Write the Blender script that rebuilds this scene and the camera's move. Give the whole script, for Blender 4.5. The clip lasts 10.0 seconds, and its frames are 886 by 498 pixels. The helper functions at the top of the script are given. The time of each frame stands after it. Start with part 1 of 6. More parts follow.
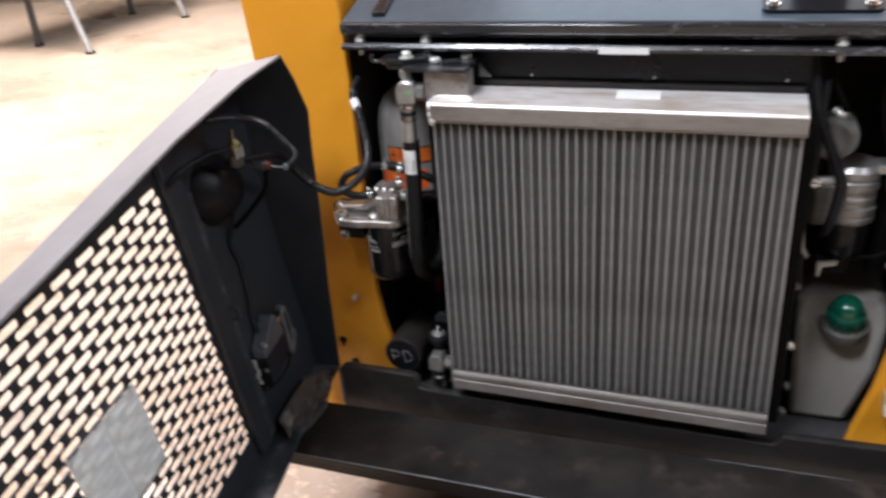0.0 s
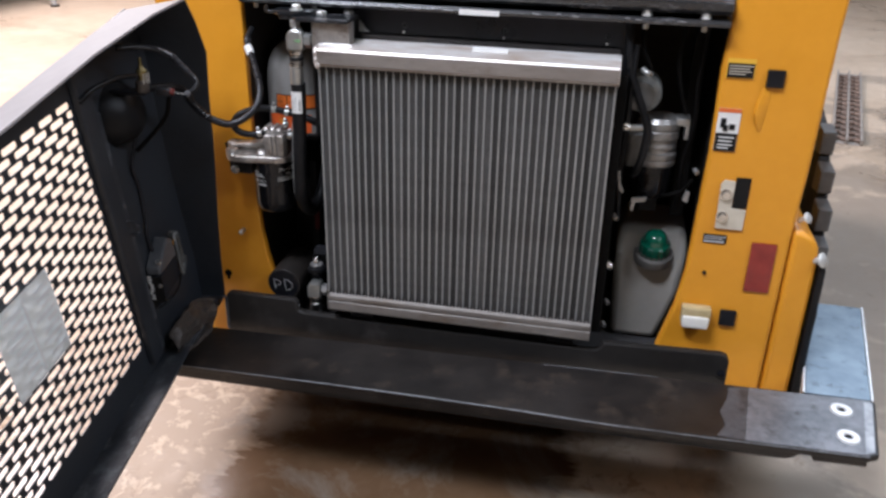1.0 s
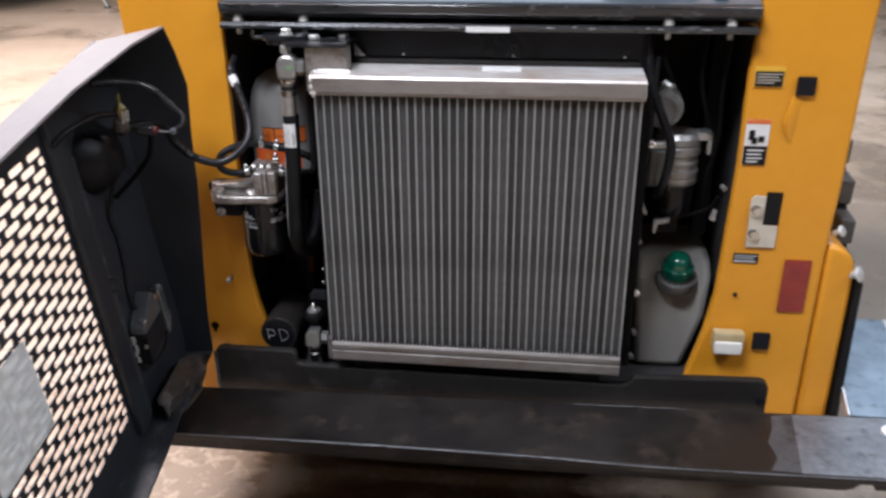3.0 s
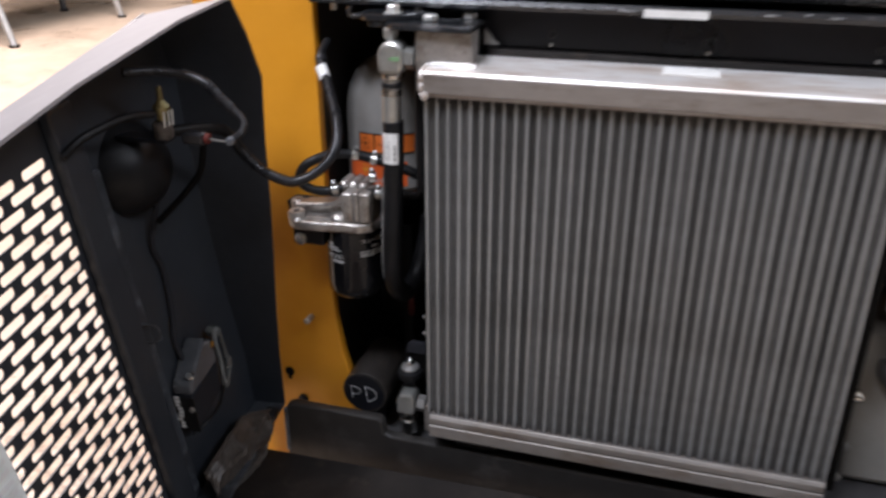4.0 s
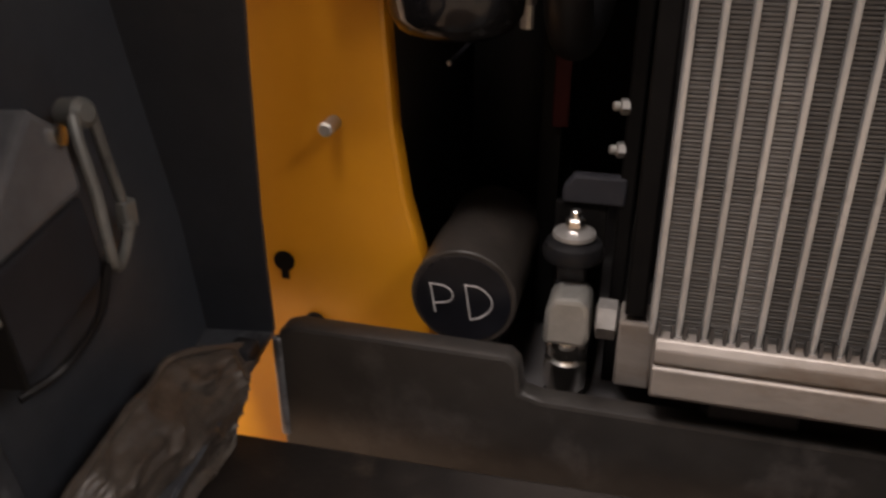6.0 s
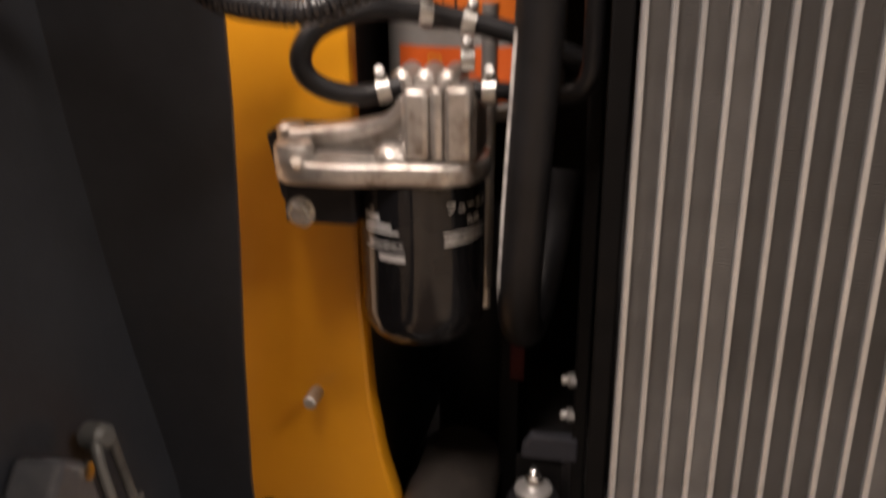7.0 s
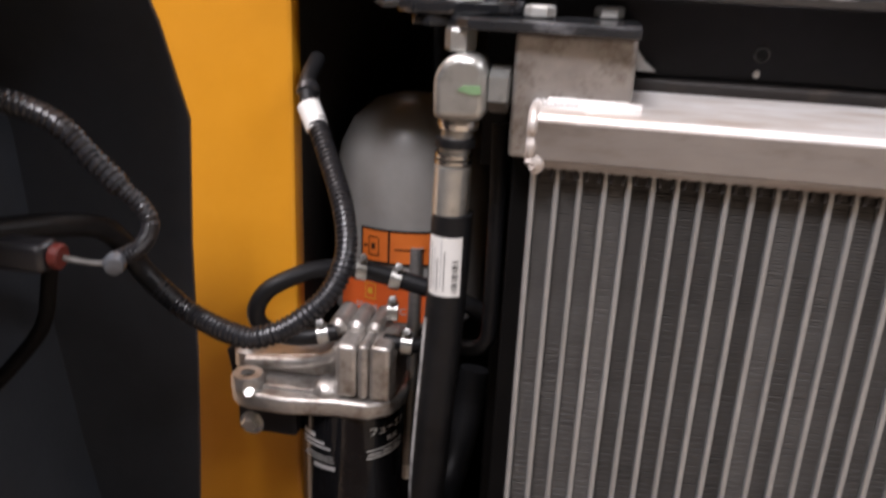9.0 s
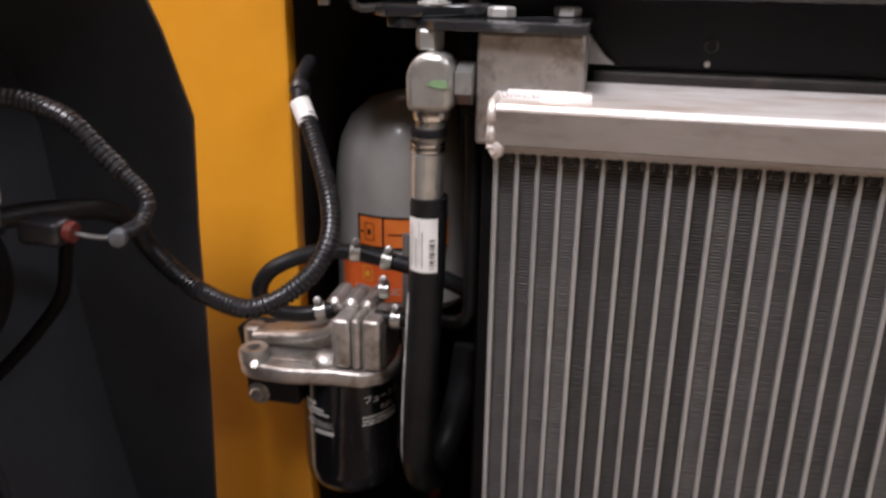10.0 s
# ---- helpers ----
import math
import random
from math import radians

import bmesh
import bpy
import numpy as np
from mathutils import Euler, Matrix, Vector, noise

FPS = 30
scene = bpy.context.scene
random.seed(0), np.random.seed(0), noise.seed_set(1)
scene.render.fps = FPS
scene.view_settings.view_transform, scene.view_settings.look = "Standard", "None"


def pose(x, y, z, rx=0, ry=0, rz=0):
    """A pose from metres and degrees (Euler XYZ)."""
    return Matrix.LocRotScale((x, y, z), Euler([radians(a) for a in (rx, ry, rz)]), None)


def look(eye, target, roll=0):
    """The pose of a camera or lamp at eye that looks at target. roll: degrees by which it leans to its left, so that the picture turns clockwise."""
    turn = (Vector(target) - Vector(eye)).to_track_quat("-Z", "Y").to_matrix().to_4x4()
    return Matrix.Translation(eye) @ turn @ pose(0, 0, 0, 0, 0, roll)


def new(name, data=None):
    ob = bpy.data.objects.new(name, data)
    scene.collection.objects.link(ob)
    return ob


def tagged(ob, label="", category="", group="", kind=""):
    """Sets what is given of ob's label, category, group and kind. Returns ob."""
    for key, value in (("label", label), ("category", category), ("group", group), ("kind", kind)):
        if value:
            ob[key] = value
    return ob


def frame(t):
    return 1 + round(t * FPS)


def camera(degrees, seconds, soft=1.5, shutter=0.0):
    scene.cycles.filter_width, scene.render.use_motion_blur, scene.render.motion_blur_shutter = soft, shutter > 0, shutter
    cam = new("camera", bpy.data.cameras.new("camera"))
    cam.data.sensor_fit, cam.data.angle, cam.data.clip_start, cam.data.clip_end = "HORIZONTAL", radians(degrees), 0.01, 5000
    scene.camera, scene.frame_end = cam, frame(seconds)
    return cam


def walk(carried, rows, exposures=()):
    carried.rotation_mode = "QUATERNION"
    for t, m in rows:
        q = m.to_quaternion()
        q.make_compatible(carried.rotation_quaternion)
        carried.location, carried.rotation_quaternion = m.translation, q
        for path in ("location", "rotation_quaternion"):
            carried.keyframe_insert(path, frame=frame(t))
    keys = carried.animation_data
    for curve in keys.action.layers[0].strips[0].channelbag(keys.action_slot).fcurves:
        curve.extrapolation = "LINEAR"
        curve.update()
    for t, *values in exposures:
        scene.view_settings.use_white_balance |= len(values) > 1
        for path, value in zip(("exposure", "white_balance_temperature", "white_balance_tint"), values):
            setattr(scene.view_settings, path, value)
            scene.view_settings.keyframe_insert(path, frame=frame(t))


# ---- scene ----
cam = camera(56.7, 10.0, 2.7, 0.5)
PATH = [
    (0, (-0.021, -0.052, 1.446), (-0.6715, 1.614, 0.554), -4.45),
    (0.5, (-0.019, -0.161, 1.429), (-0.46, 1.578, 0.544), 1.2),
    (1, (0.064, -0.359, 1.384), (-0.292, 1.413, 0.53), 1.2),
    (1.5, (0.033, -0.446, 1.382), (-0.293, 1.365, 0.599), 1.0),
    (2, (-0.042, -0.46, 1.391), (-0.312, 1.392, 0.686), 0.8),
    (2.2, (-0.05, -0.463, 1.389), (-0.282, 1.396, 0.69), 0.6),
    (3.3, (-0.115, -0.096, 1.332), (-0.367, 1.713, 0.517), -1.2),
    (3.5, (-0.118, -0.001, 1.335), (-0.457, 1.8, 0.535), -0.6),
    (4, (-0.199, 0.197, 1.277), (-0.709, 1.94, 0.439), -0.1),
    (4.5, (-0.376, 0.384, 1.189), (-0.922, 2.079, 0.279), -0.2),
    (5, (-0.512, 0.613, 1.02), (-1.118, 2.247, 0.039), -2.8),
    (5.2, (-0.547, 0.679, 0.939), (-1.134, 2.337, -0.014), -3.3),
    (6.3, (-0.561, 0.832, 0.714), (-0.989, 2.577, -0.165), 0.6),
    (6.5, (-0.556, 0.836, 0.719), (-0.978, 2.592, -0.14), 0.3),
    (7, (-0.56, 0.789, 0.893), (-0.945, 2.634, 0.224), -0.6),
    (7.5, (-0.54, 0.771, 0.925), (-0.961, 2.651, 0.388), -0.4),
    (8, (-0.539, 0.759, 0.927), (-0.947, 2.615, 0.304), 0.4),
    (8.5, (-0.529, 0.746, 0.994), (-0.931, 2.596, 0.347), 2.1),
    (9, (-0.51, 0.732, 1.122), (-0.829, 2.587, 0.445), 2.7),
    (9.5, (-0.499, 0.717, 1.145), (-0.786, 2.58, 0.475), 1.8),
    (10, (-0.444, 0.676, 1.127), (-0.867, 2.512, 0.456), 0.8),
]
EXPOSURES = [(0.0, 0.08, 6000, 13), (0.6, 0.08, 5800, 13), (2.2, 0.08, 5750, 13), (3.5, 0.0, 5900, 14), (5.0, 0.02, 6050, 16), (6.5, 0.50, 7900, 22), (8.0, 0.54, 7300, 22), (8.5, 0.46, 6950, 21), (9.5, 0.0, 6200, 17), (10.0, 0.06, 6500, 19)]
walk(cam, [(t, look(eye, target, roll)) for t, eye, target, roll in PATH], EXPOSURES)

# ---- world and light ----
sky = bpy.data.worlds.new("workshop_air")
scene.world = sky
sky.use_nodes = True
sky.node_tree.nodes["Background"].inputs[0].default_value = (1.0, 0.93, 0.85, 1)
sky.node_tree.nodes["Background"].inputs[1].default_value = 0.095


def area_lamp(name, place, aim, size_x, size_y, watts, colour):
    data = bpy.data.lights.new(name, "AREA")
    data.shape, data.size, data.size_y, data.energy, data.color = "RECTANGLE", size_x, size_y, watts, colour
    ob = new(name, data)
    ob.matrix_world = look(place, aim)
    return ob


WARM, COOL = (1.0, 0.85, 0.76), (0.84, 0.93, 1.0)
area_lamp("bay_light", (-4.7, 4.7, 4.7), (-4.6, 4.9, 0), 3.0, 2.0, 740, WARM)
area_lamp("bay_light", (-3.5, 1.5, 4.7), (-3.5, 1.6, 0), 2.4, 1.0, 90, (1.0, 0.93, 0.90))
area_lamp("bay_light", (-1.25, -0.62, 4.4), (-0.5, 0.9, 0.4), 1.4, 0.8, 204, (0.97, 0.98, 1.0))
area_lamp("bay_light", (3.4, -0.7, 4.6), (2.2, 0.3, 0), 2.4, 1.0, 116, (0.95, 0.98, 1.0))
area_lamp("bay_light", (0.9, 6.5, 4.9), (0.9, 5.5, 0), 7.4, 3.6, 285, COOL)


# ---- materials ----
def node(tree, kind, **values):
    made = tree.nodes.new(kind)
    for key, value in values.items():
        made.inputs[key.replace("_", " ")].default_value = value
    return made


def surface(name, low, high, rough=0.5, metal=0.0, grain=60.0, patch=6.0, bump=0.15, bump_scale=220.0,
            rough_spread=0.12, dirt=None, dirt_amount=0.0, random_tone=0.0, coat=0.0, stretch=(1, 1, 1), spec=0.5):
    """Colour between low and high by a fine and a coarse noise, worn by dirt, with a fine relief."""
    m = bpy.data.materials.new(name)
    m.use_nodes = True
    t = m.node_tree
    bsdf = t.nodes["Principled BSDF"]
    where = t.nodes.new("ShaderNodeTexCoord")
    mapping = t.nodes.new("ShaderNodeMapping")
    mapping.inputs["Scale"].default_value = stretch
    t.links.new(where.outputs["Object"], mapping.inputs["Vector"])
    fine = node(t, "ShaderNodeTexNoise", Scale=grain, Detail=4.0, Roughness=0.6)
    coarse = node(t, "ShaderNodeTexNoise", Scale=patch, Detail=5.0, Roughness=0.55)
    for n in (fine, coarse):
        t.links.new(mapping.outputs["Vector"], n.inputs["Vector"])
    blend = t.nodes.new("ShaderNodeMath")
    blend.operation = "MULTIPLY_ADD"
    blend.inputs[1].default_value = 0.35
    t.links.new(fine.outputs["Fac"], blend.inputs[0])
    part_of = t.nodes.new("ShaderNodeMath")
    part_of.operation = "MULTIPLY"
    part_of.inputs[1].default_value = 0.65
    t.links.new(coarse.outputs["Fac"], part_of.inputs[0])
    t.links.new(part_of.outputs[0], blend.inputs[2])
    ramp = t.nodes.new("ShaderNodeValToRGB")
    ramp.color_ramp.elements[0].position, ramp.color_ramp.elements[1].position = 0.36, 0.64
    ramp.color_ramp.elements[0].color, ramp.color_ramp.elements[1].color = (*low, 1), (*high, 1)
    t.links.new(blend.outputs[0], ramp.inputs["Fac"])
    colour = ramp.outputs["Color"]
    if random_tone:
        info = t.nodes.new("ShaderNodeObjectInfo")
        tone = t.nodes.new("ShaderNodeHueSaturation")
        span = t.nodes.new("ShaderNodeMapRange")
        span.inputs["To Min"].default_value, span.inputs["To Max"].default_value = 1 - random_tone, 1 + random_tone
        t.links.new(info.outputs["Random"], span.inputs["Value"])
        t.links.new(span.outputs["Result"], tone.inputs["Value"])
        t.links.new(colour, tone.inputs["Color"])
        colour = tone.outputs["Color"]
    if dirt:
        spots = node(t, "ShaderNodeTexNoise", Scale=patch * 2.7, Detail=8.0, Roughness=0.7)
        t.links.new(mapping.outputs["Vector"], spots.inputs["Vector"])
        cut = t.nodes.new("ShaderNodeMapRange")
        cut.inputs["From Min"].default_value, cut.inputs["From Max"].default_value = 0.62 - 0.3 * dirt_amount, 0.78 - 0.2 * dirt_amount
        t.links.new(spots.outputs["Fac"], cut.inputs["Value"])
        over = t.nodes.new("ShaderNodeMix")
        over.data_type = "RGBA"
        over.inputs[7].default_value = (*dirt, 1)
        t.links.new(cut.outputs["Result"], over.inputs["Factor"])
        t.links.new(colour, over.inputs[6])
        colour = over.outputs[2]
    t.links.new(colour, bsdf.inputs["Base Color"])
    span = t.nodes.new("ShaderNodeMapRange")
    span.inputs["To Min"].default_value, span.inputs["To Max"].default_value = max(0.03, rough - rough_spread), min(1.0, rough + rough_spread)
    t.links.new(coarse.outputs["Fac"], span.inputs["Value"])
    t.links.new(span.outputs["Result"], bsdf.inputs["Roughness"])
    bsdf.inputs["Metallic"].default_value = metal
    bsdf.inputs["Coat Weight"].default_value = coat
    bsdf.inputs["Specular IOR Level"].default_value = spec
    if bump:
        rough_noise = node(t, "ShaderNodeTexNoise", Scale=bump_scale, Detail=3.0)
        t.links.new(mapping.outputs["Vector"], rough_noise.inputs["Vector"])
        relief = node(t, "ShaderNodeBump", Strength=bump, Distance=0.001)
        t.links.new(rough_noise.outputs["Fac"], relief.inputs["Height"])
        t.links.new(relief.outputs["Normal"], bsdf.inputs["Normal"])
    return m


M = {}
M["yellow"] = surface("yellow_paint", (0.66, 0.274, 0.010), (0.71, 0.304, 0.015), 0.42, 0, 40, 2.5, 0.10, 260, 0.08, coat=0.10)
M["black"] = surface("black_paint", (0.006, 0.0065, 0.0085), (0.012, 0.0125, 0.016), 0.30, 0, 50, 5, 0.10, 240, 0.12, (0.014, 0.014, 0.015), 0.08, spec=0.28)
M["dusty_black"] = surface("dusty_black_paint", (0.018, 0.016, 0.0145), (0.042, 0.036, 0.032), 0.46, 0, 60, 7, 0.2, 200, 0.12, (0.050, 0.041, 0.034), 0.3, spec=0.25)
M["pitch"] = surface("flat_black_paint", (0.0022, 0.0021, 0.0021), (0.005, 0.0045, 0.0043), 0.6, 0, 50, 5, 0.10, 240, 0.10, (0.007, 0.0055, 0.0045), 0.12, spec=0.10)
M["bay_black"] = surface("dull_black_paint", (0.015, 0.0155, 0.019), (0.025, 0.0255, 0.030), 0.60, 0, 50, 5, 0.10, 240, 0.10, (0.010, 0.009, 0.008), 0.08, spec=0.18)
# lighter copy of the bay's black; its colour stands in for fill light
M["bay_lifted"] = surface("lifted_bay_paint", (0.038, 0.037, 0.038), (0.060, 0.058, 0.059), 0.60, 0, 50, 5, 0.10, 240, 0.10, (0.022, 0.020, 0.018), 0.10, spec=0.18)
# pale version of the door paint: the light on the top flange as colour
M["flange_lit"] = surface("lit_flange_paint", (0.150, 0.141, 0.142), (0.200, 0.189, 0.190), 0.55, 0, 30, 4, 0.15, 200, 0.1)
M["door_scuffed"] = surface("scuffed_door_paint", (0.014, 0.016, 0.020), (0.064, 0.071, 0.083), 0.42, 0, 60, 9, 0.3, 200, 0.1, (0.15, 0.163, 0.18), 0.36)
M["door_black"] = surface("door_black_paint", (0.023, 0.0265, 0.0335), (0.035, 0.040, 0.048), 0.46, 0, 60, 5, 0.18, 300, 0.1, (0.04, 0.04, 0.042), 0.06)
M["lip"] = surface("glossy_black_steel", (0.010, 0.011, 0.013), (0.024, 0.025, 0.027), 0.22, 0, 40, 9, 0.12, 130, 0.10, (0.22, 0.22, 0.23), 0.22, coat=0.3, stretch=(0.4, 1, 1))
M["bumper"] = surface("worn_black_steel", (0.008, 0.007, 0.0066), (0.021, 0.0175, 0.0155), 0.40, 0, 34, 6, 0.3, 120, 0.14, (0.050, 0.038, 0.029), 0.28, spec=0.42)
M["plate_steel"] = surface("blue_grey_steel", (0.15, 0.20, 0.25), (0.25, 0.32, 0.38), 0.36, 0.45, 24, 10, 0.2, 140, 0.12, (0.05, 0.06, 0.07), 0.2)
# serves rubbed edges and the reflection painted on the bumper end
M["scuffed"] = surface("scuff_and_sheen_steel", (0.095, 0.100, 0.110), (0.230, 0.238, 0.255), 0.40, 0.3, 60, 9, 0.25, 140, 0.12, (0.024, 0.022, 0.020), 0.22)
M["half_sheen"] = surface("half_sheen_steel", (0.030, 0.030, 0.032), (0.095, 0.096, 0.103), 0.40, 0.1, 60, 9, 0.25, 140, 0.12, (0.016, 0.014, 0.013), 0.34)
M["worn_steel"] = surface("worn_bare_steel", (0.26, 0.27, 0.285), (0.52, 0.53, 0.545), 0.42, 0.4, 60, 14, 0.3, 140, 0.1, (0.10, 0.10, 0.105), 0.25)
M["bolt_bright"] = surface("bright_zinc", (0.80, 0.80, 0.80), (0.90, 0.90, 0.90), 0.42, 0.4, 90, 20, 0.15, 300, 0.08)
M["latch_strap"] = surface("grey_latch_strap", (0.10, 0.105, 0.102), (0.17, 0.175, 0.168), 0.45, 0.2, 60, 14, 0.25, 160, 0.1, (0.05, 0.05, 0.048), 0.2)
M["sill"] = surface("dusty_black_sill", (0.006, 0.0055, 0.0052), (0.020, 0.018, 0.0165), 0.44, 0, 34, 2.6, 0.25, 140, 0.12, (0.048, 0.043, 0.040), 0.14)
M["collar_grey"] = surface("grey_neck_plastic", (0.07, 0.066, 0.06), (0.10, 0.095, 0.088), 0.4, 0, 40, 9, 0.1)
M["latch_grey"] = surface("dull_latch_steel", (0.058, 0.062, 0.069), (0.125, 0.131, 0.143), 0.36, 0, 50, 9, 0.25, 160, 0.1)
M["edge_steel"] = surface("bare_steel_edge", (0.70, 0.70, 0.70), (0.88, 0.88, 0.88), 0.38, 0.7, 60, 12, 0.2, 140)
M["hood"] = surface("grey_blue_hood", (0.050, 0.066, 0.082), (0.075, 0.096, 0.115), 0.30, 0, 30, 2.2, 0.10, 260, 0.06, spec=0.35)
# dirty, and darker than the top tank's metal to carry the shade low down
M["tank_shaded"] = surface("shaded_tank_aluminium", (0.185, 0.168, 0.152), (0.27, 0.248, 0.228), 0.46, 0.5, 70, 9, 0.4, 160, 0.10, (0.15, 0.115, 0.088), 0.42, stretch=(0.4, 1, 1))
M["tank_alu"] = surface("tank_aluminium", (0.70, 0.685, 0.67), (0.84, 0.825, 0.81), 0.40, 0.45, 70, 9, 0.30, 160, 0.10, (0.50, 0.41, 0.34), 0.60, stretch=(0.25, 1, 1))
M["tank_face_shade"] = surface("shaded_stained_tank_face", (0.235, 0.21, 0.19), (0.34, 0.31, 0.285), 0.42, 0.55, 70, 7, 0.4, 160, 0.10, (0.16, 0.13, 0.105), 0.36, stretch=(0.3, 1, 1))
M["bar_alu"] = surface("tube_aluminium", (0.350, 0.362, 0.366), (0.465, 0.480, 0.486), 0.38, 0.65, 50, 14, 0.2, 260, 0.08, (0.17, 0.155, 0.14), 0.10, random_tone=0.08)
# fins far darker than the tubes: shade in the gaps is in their colour
M["fin_shaded"] = surface("shaded_fin_aluminium", (0.070, 0.068, 0.065), (0.117, 0.114, 0.110), 0.50, 0.3, 70, 5, 0.2, 300, 0.08, (0.068, 0.061, 0.055), 0.2, random_tone=0.42)
# dark metal paints in the shade behind the fins and at the clips
M["core_shade"] = surface("core_shadow_metal", (0.025, 0.023, 0.022), (0.045, 0.042, 0.040), 0.6, 0.3, 60, 8, 0.1)
M["cast"] = surface("cast_aluminium", (0.36, 0.34, 0.318), (0.54, 0.515, 0.485), 0.40, 0.8, 70, 16, 0.55, 240, 0.12, (0.20, 0.165, 0.135), 0.46)
M["dark_zinc"] = surface("dull_dark_steel", (0.08, 0.08, 0.08), (0.15, 0.15, 0.146), 0.42, 0.8, 90, 20, 0.2, 300, 0.10)
M["zinc"] = surface("zinc_plated_steel", (0.62, 0.62, 0.60), (0.80, 0.80, 0.78), 0.24, 1.0, 90, 20, 0.15, 300, 0.08)
M["can_dull"] = surface("dusty_silver_can", (0.22, 0.215, 0.206), (0.35, 0.342, 0.33), 0.36, 0.6, 90, 14, 0.2, 300, 0.10, (0.10, 0.09, 0.08), 0.2)
M["zinc_pale"] = surface("pale_zinc_steel", (0.60, 0.60, 0.57), (0.76, 0.76, 0.73), 0.42, 0.55, 90, 20, 0.2, 300, 0.10)
M["elbow_zinc"] = surface("grey_zinc_elbow", (0.40, 0.40, 0.375), (0.54, 0.54, 0.51), 0.32, 0.75, 90, 14, 0.2, 300, 0.10, (0.28, 0.27, 0.25), 0.12)
M["zinc_dull"] = surface("dull_zinc_steel", (0.40, 0.40, 0.385), (0.56, 0.56, 0.535), 0.44, 0.85, 90, 20, 0.2, 300, 0.10, (0.25, 0.23, 0.2), 0.1)
M["brass"] = surface("brass", (0.20, 0.165, 0.075), (0.30, 0.25, 0.12), 0.40, 0.9, 80, 20, 0.2, 300)
M["rubber"] = surface("black_rubber", (0.006, 0.006, 0.0066), (0.012, 0.012, 0.013), 0.44, 0, 80, 12, 0.25, 240, 0.10, (0.026, 0.024, 0.022), 0.06, spec=0.22)
M["conduit"] = surface("black_plastic_conduit", (0.010, 0.010, 0.012), (0.018, 0.018, 0.020), 0.30, 0, 80, 14, 0.08, 240)
M["filter_black"] = surface("gloss_black_can", (0.006, 0.006, 0.007), (0.010, 0.010, 0.011), 0.10, 0, 40, 10, 0.02, 200, 0.03, spec=0.27)
M["can_grey"] = surface("grey_painted_can", (0.22, 0.213, 0.20), (0.27, 0.262, 0.25), 0.36, 0, 60, 9, 0.06, 240, coat=0.2)
M["orange"] = surface("orange_label", (0.66, 0.145, 0.02), (0.74, 0.19, 0.035), 0.4, 0, 50, 9, 0.03)
M["orange2"] = surface("red_orange_label", (0.68, 0.105, 0.02), (0.76, 0.14, 0.03), 0.4, 0, 50, 9, 0.03)
M["white"] = surface("white_label", (0.66, 0.65, 0.62), (0.78, 0.77, 0.74), 0.45, 0, 60, 20, 0.03)
M["ink"] = surface("black_ink", (0.006, 0.006, 0.006), (0.012, 0.012, 0.012), 0.5, 0, 60, 20, 0.02, spec=0.2)
M["grey_ink"] = surface("grey_ink", (0.40, 0.40, 0.40), (0.52, 0.52, 0.52), 0.5, 0, 60, 20, 0.02)
M["speckle"] = surface("worn_white_print", (0.22, 0.22, 0.22), (0.70, 0.70, 0.68), 0.5, 0, 520, 90, 0.02)
M["warn_red"] = surface("orange_red_print", (0.62, 0.13, 0.03), (0.72, 0.17, 0.04), 0.5, 0, 60, 20, 0.02)
M["warn_yellow"] = surface("yellow_print", (0.70, 0.40, 0.03), (0.78, 0.45, 0.05), 0.5, 0, 60, 20, 0.02)
M["reflector"] = surface("dark_red_reflector", (0.20, 0.012, 0.010), (0.29, 0.024, 0.018), 0.24, 0, 400, 30, 0.3, 700, coat=0.5)
M["bottle"] = surface("milky_plastic", (0.215, 0.204, 0.184), (0.27, 0.258, 0.235), 0.42, 0, 30, 5, 0.05, 200)
M["bottle"].node_tree.nodes["Principled BSDF"].inputs["Subsurface Weight"].default_value = 0.25
M["bottle"].node_tree.nodes["Principled BSDF"].inputs["Subsurface Radius"].default_value = (0.02, 0.02, 0.015)
M["green"] = surface("green_plastic", (0.002, 0.060, 0.036), (0.005, 0.090, 0.052), 0.20, 0, 60, 12, 0.06, 200, coat=0.4)
M["latch_pale"] = surface("pale_plated_steel", (0.52, 0.46, 0.36), (0.64, 0.58, 0.47), 0.40, 0.1, 60, 12, 0.1)
# housing tinted yellow: the post's reflection is put into its colour
M["lamp_cream"] = surface("yellow_reflection_lamp_plastic", (0.40, 0.31, 0.15), (0.50, 0.40, 0.22), 0.35, 0, 60, 20, 0.05, coat=0.3)
M["lamp_clear"] = surface("clear_lamp_lens", (0.72, 0.70, 0.64), (0.86, 0.84, 0.78), 0.16, 0, 60, 20, 0.05, coat=0.6)
M["notice"] = surface("pale_blue_notice", (0.88, 0.93, 0.95), (0.93, 0.96, 0.97), 0.40, 0, 30, 9, 0.05, 120)
M["notice_ink"] = surface("faded_blue_print", (0.76, 0.82, 0.86), (0.82, 0.87, 0.90), 0.45, 0, 60, 12, 0.05)
paper = M["notice"].node_tree
through_paper = node(paper, "ShaderNodeBsdfTranslucent", Color=(0.78, 0.93, 1.0, 1))
both = node(paper, "ShaderNodeMixShader", Fac=0.55)
paper.links.new(paper.nodes["Principled BSDF"].outputs[0], both.inputs[1])
paper.links.new(through_paper.outputs[0], both.inputs[2])
paper.links.new(both.outputs[0], paper.nodes["Material Output"].inputs["Surface"])
M["foam"] = surface("dirty_foil", (0.042, 0.035, 0.030), (0.092, 0.077, 0.066), 0.42, 0.0, 90, 30, 0.8, 110, 0.15, (0.012, 0.010, 0.009), 0.3)
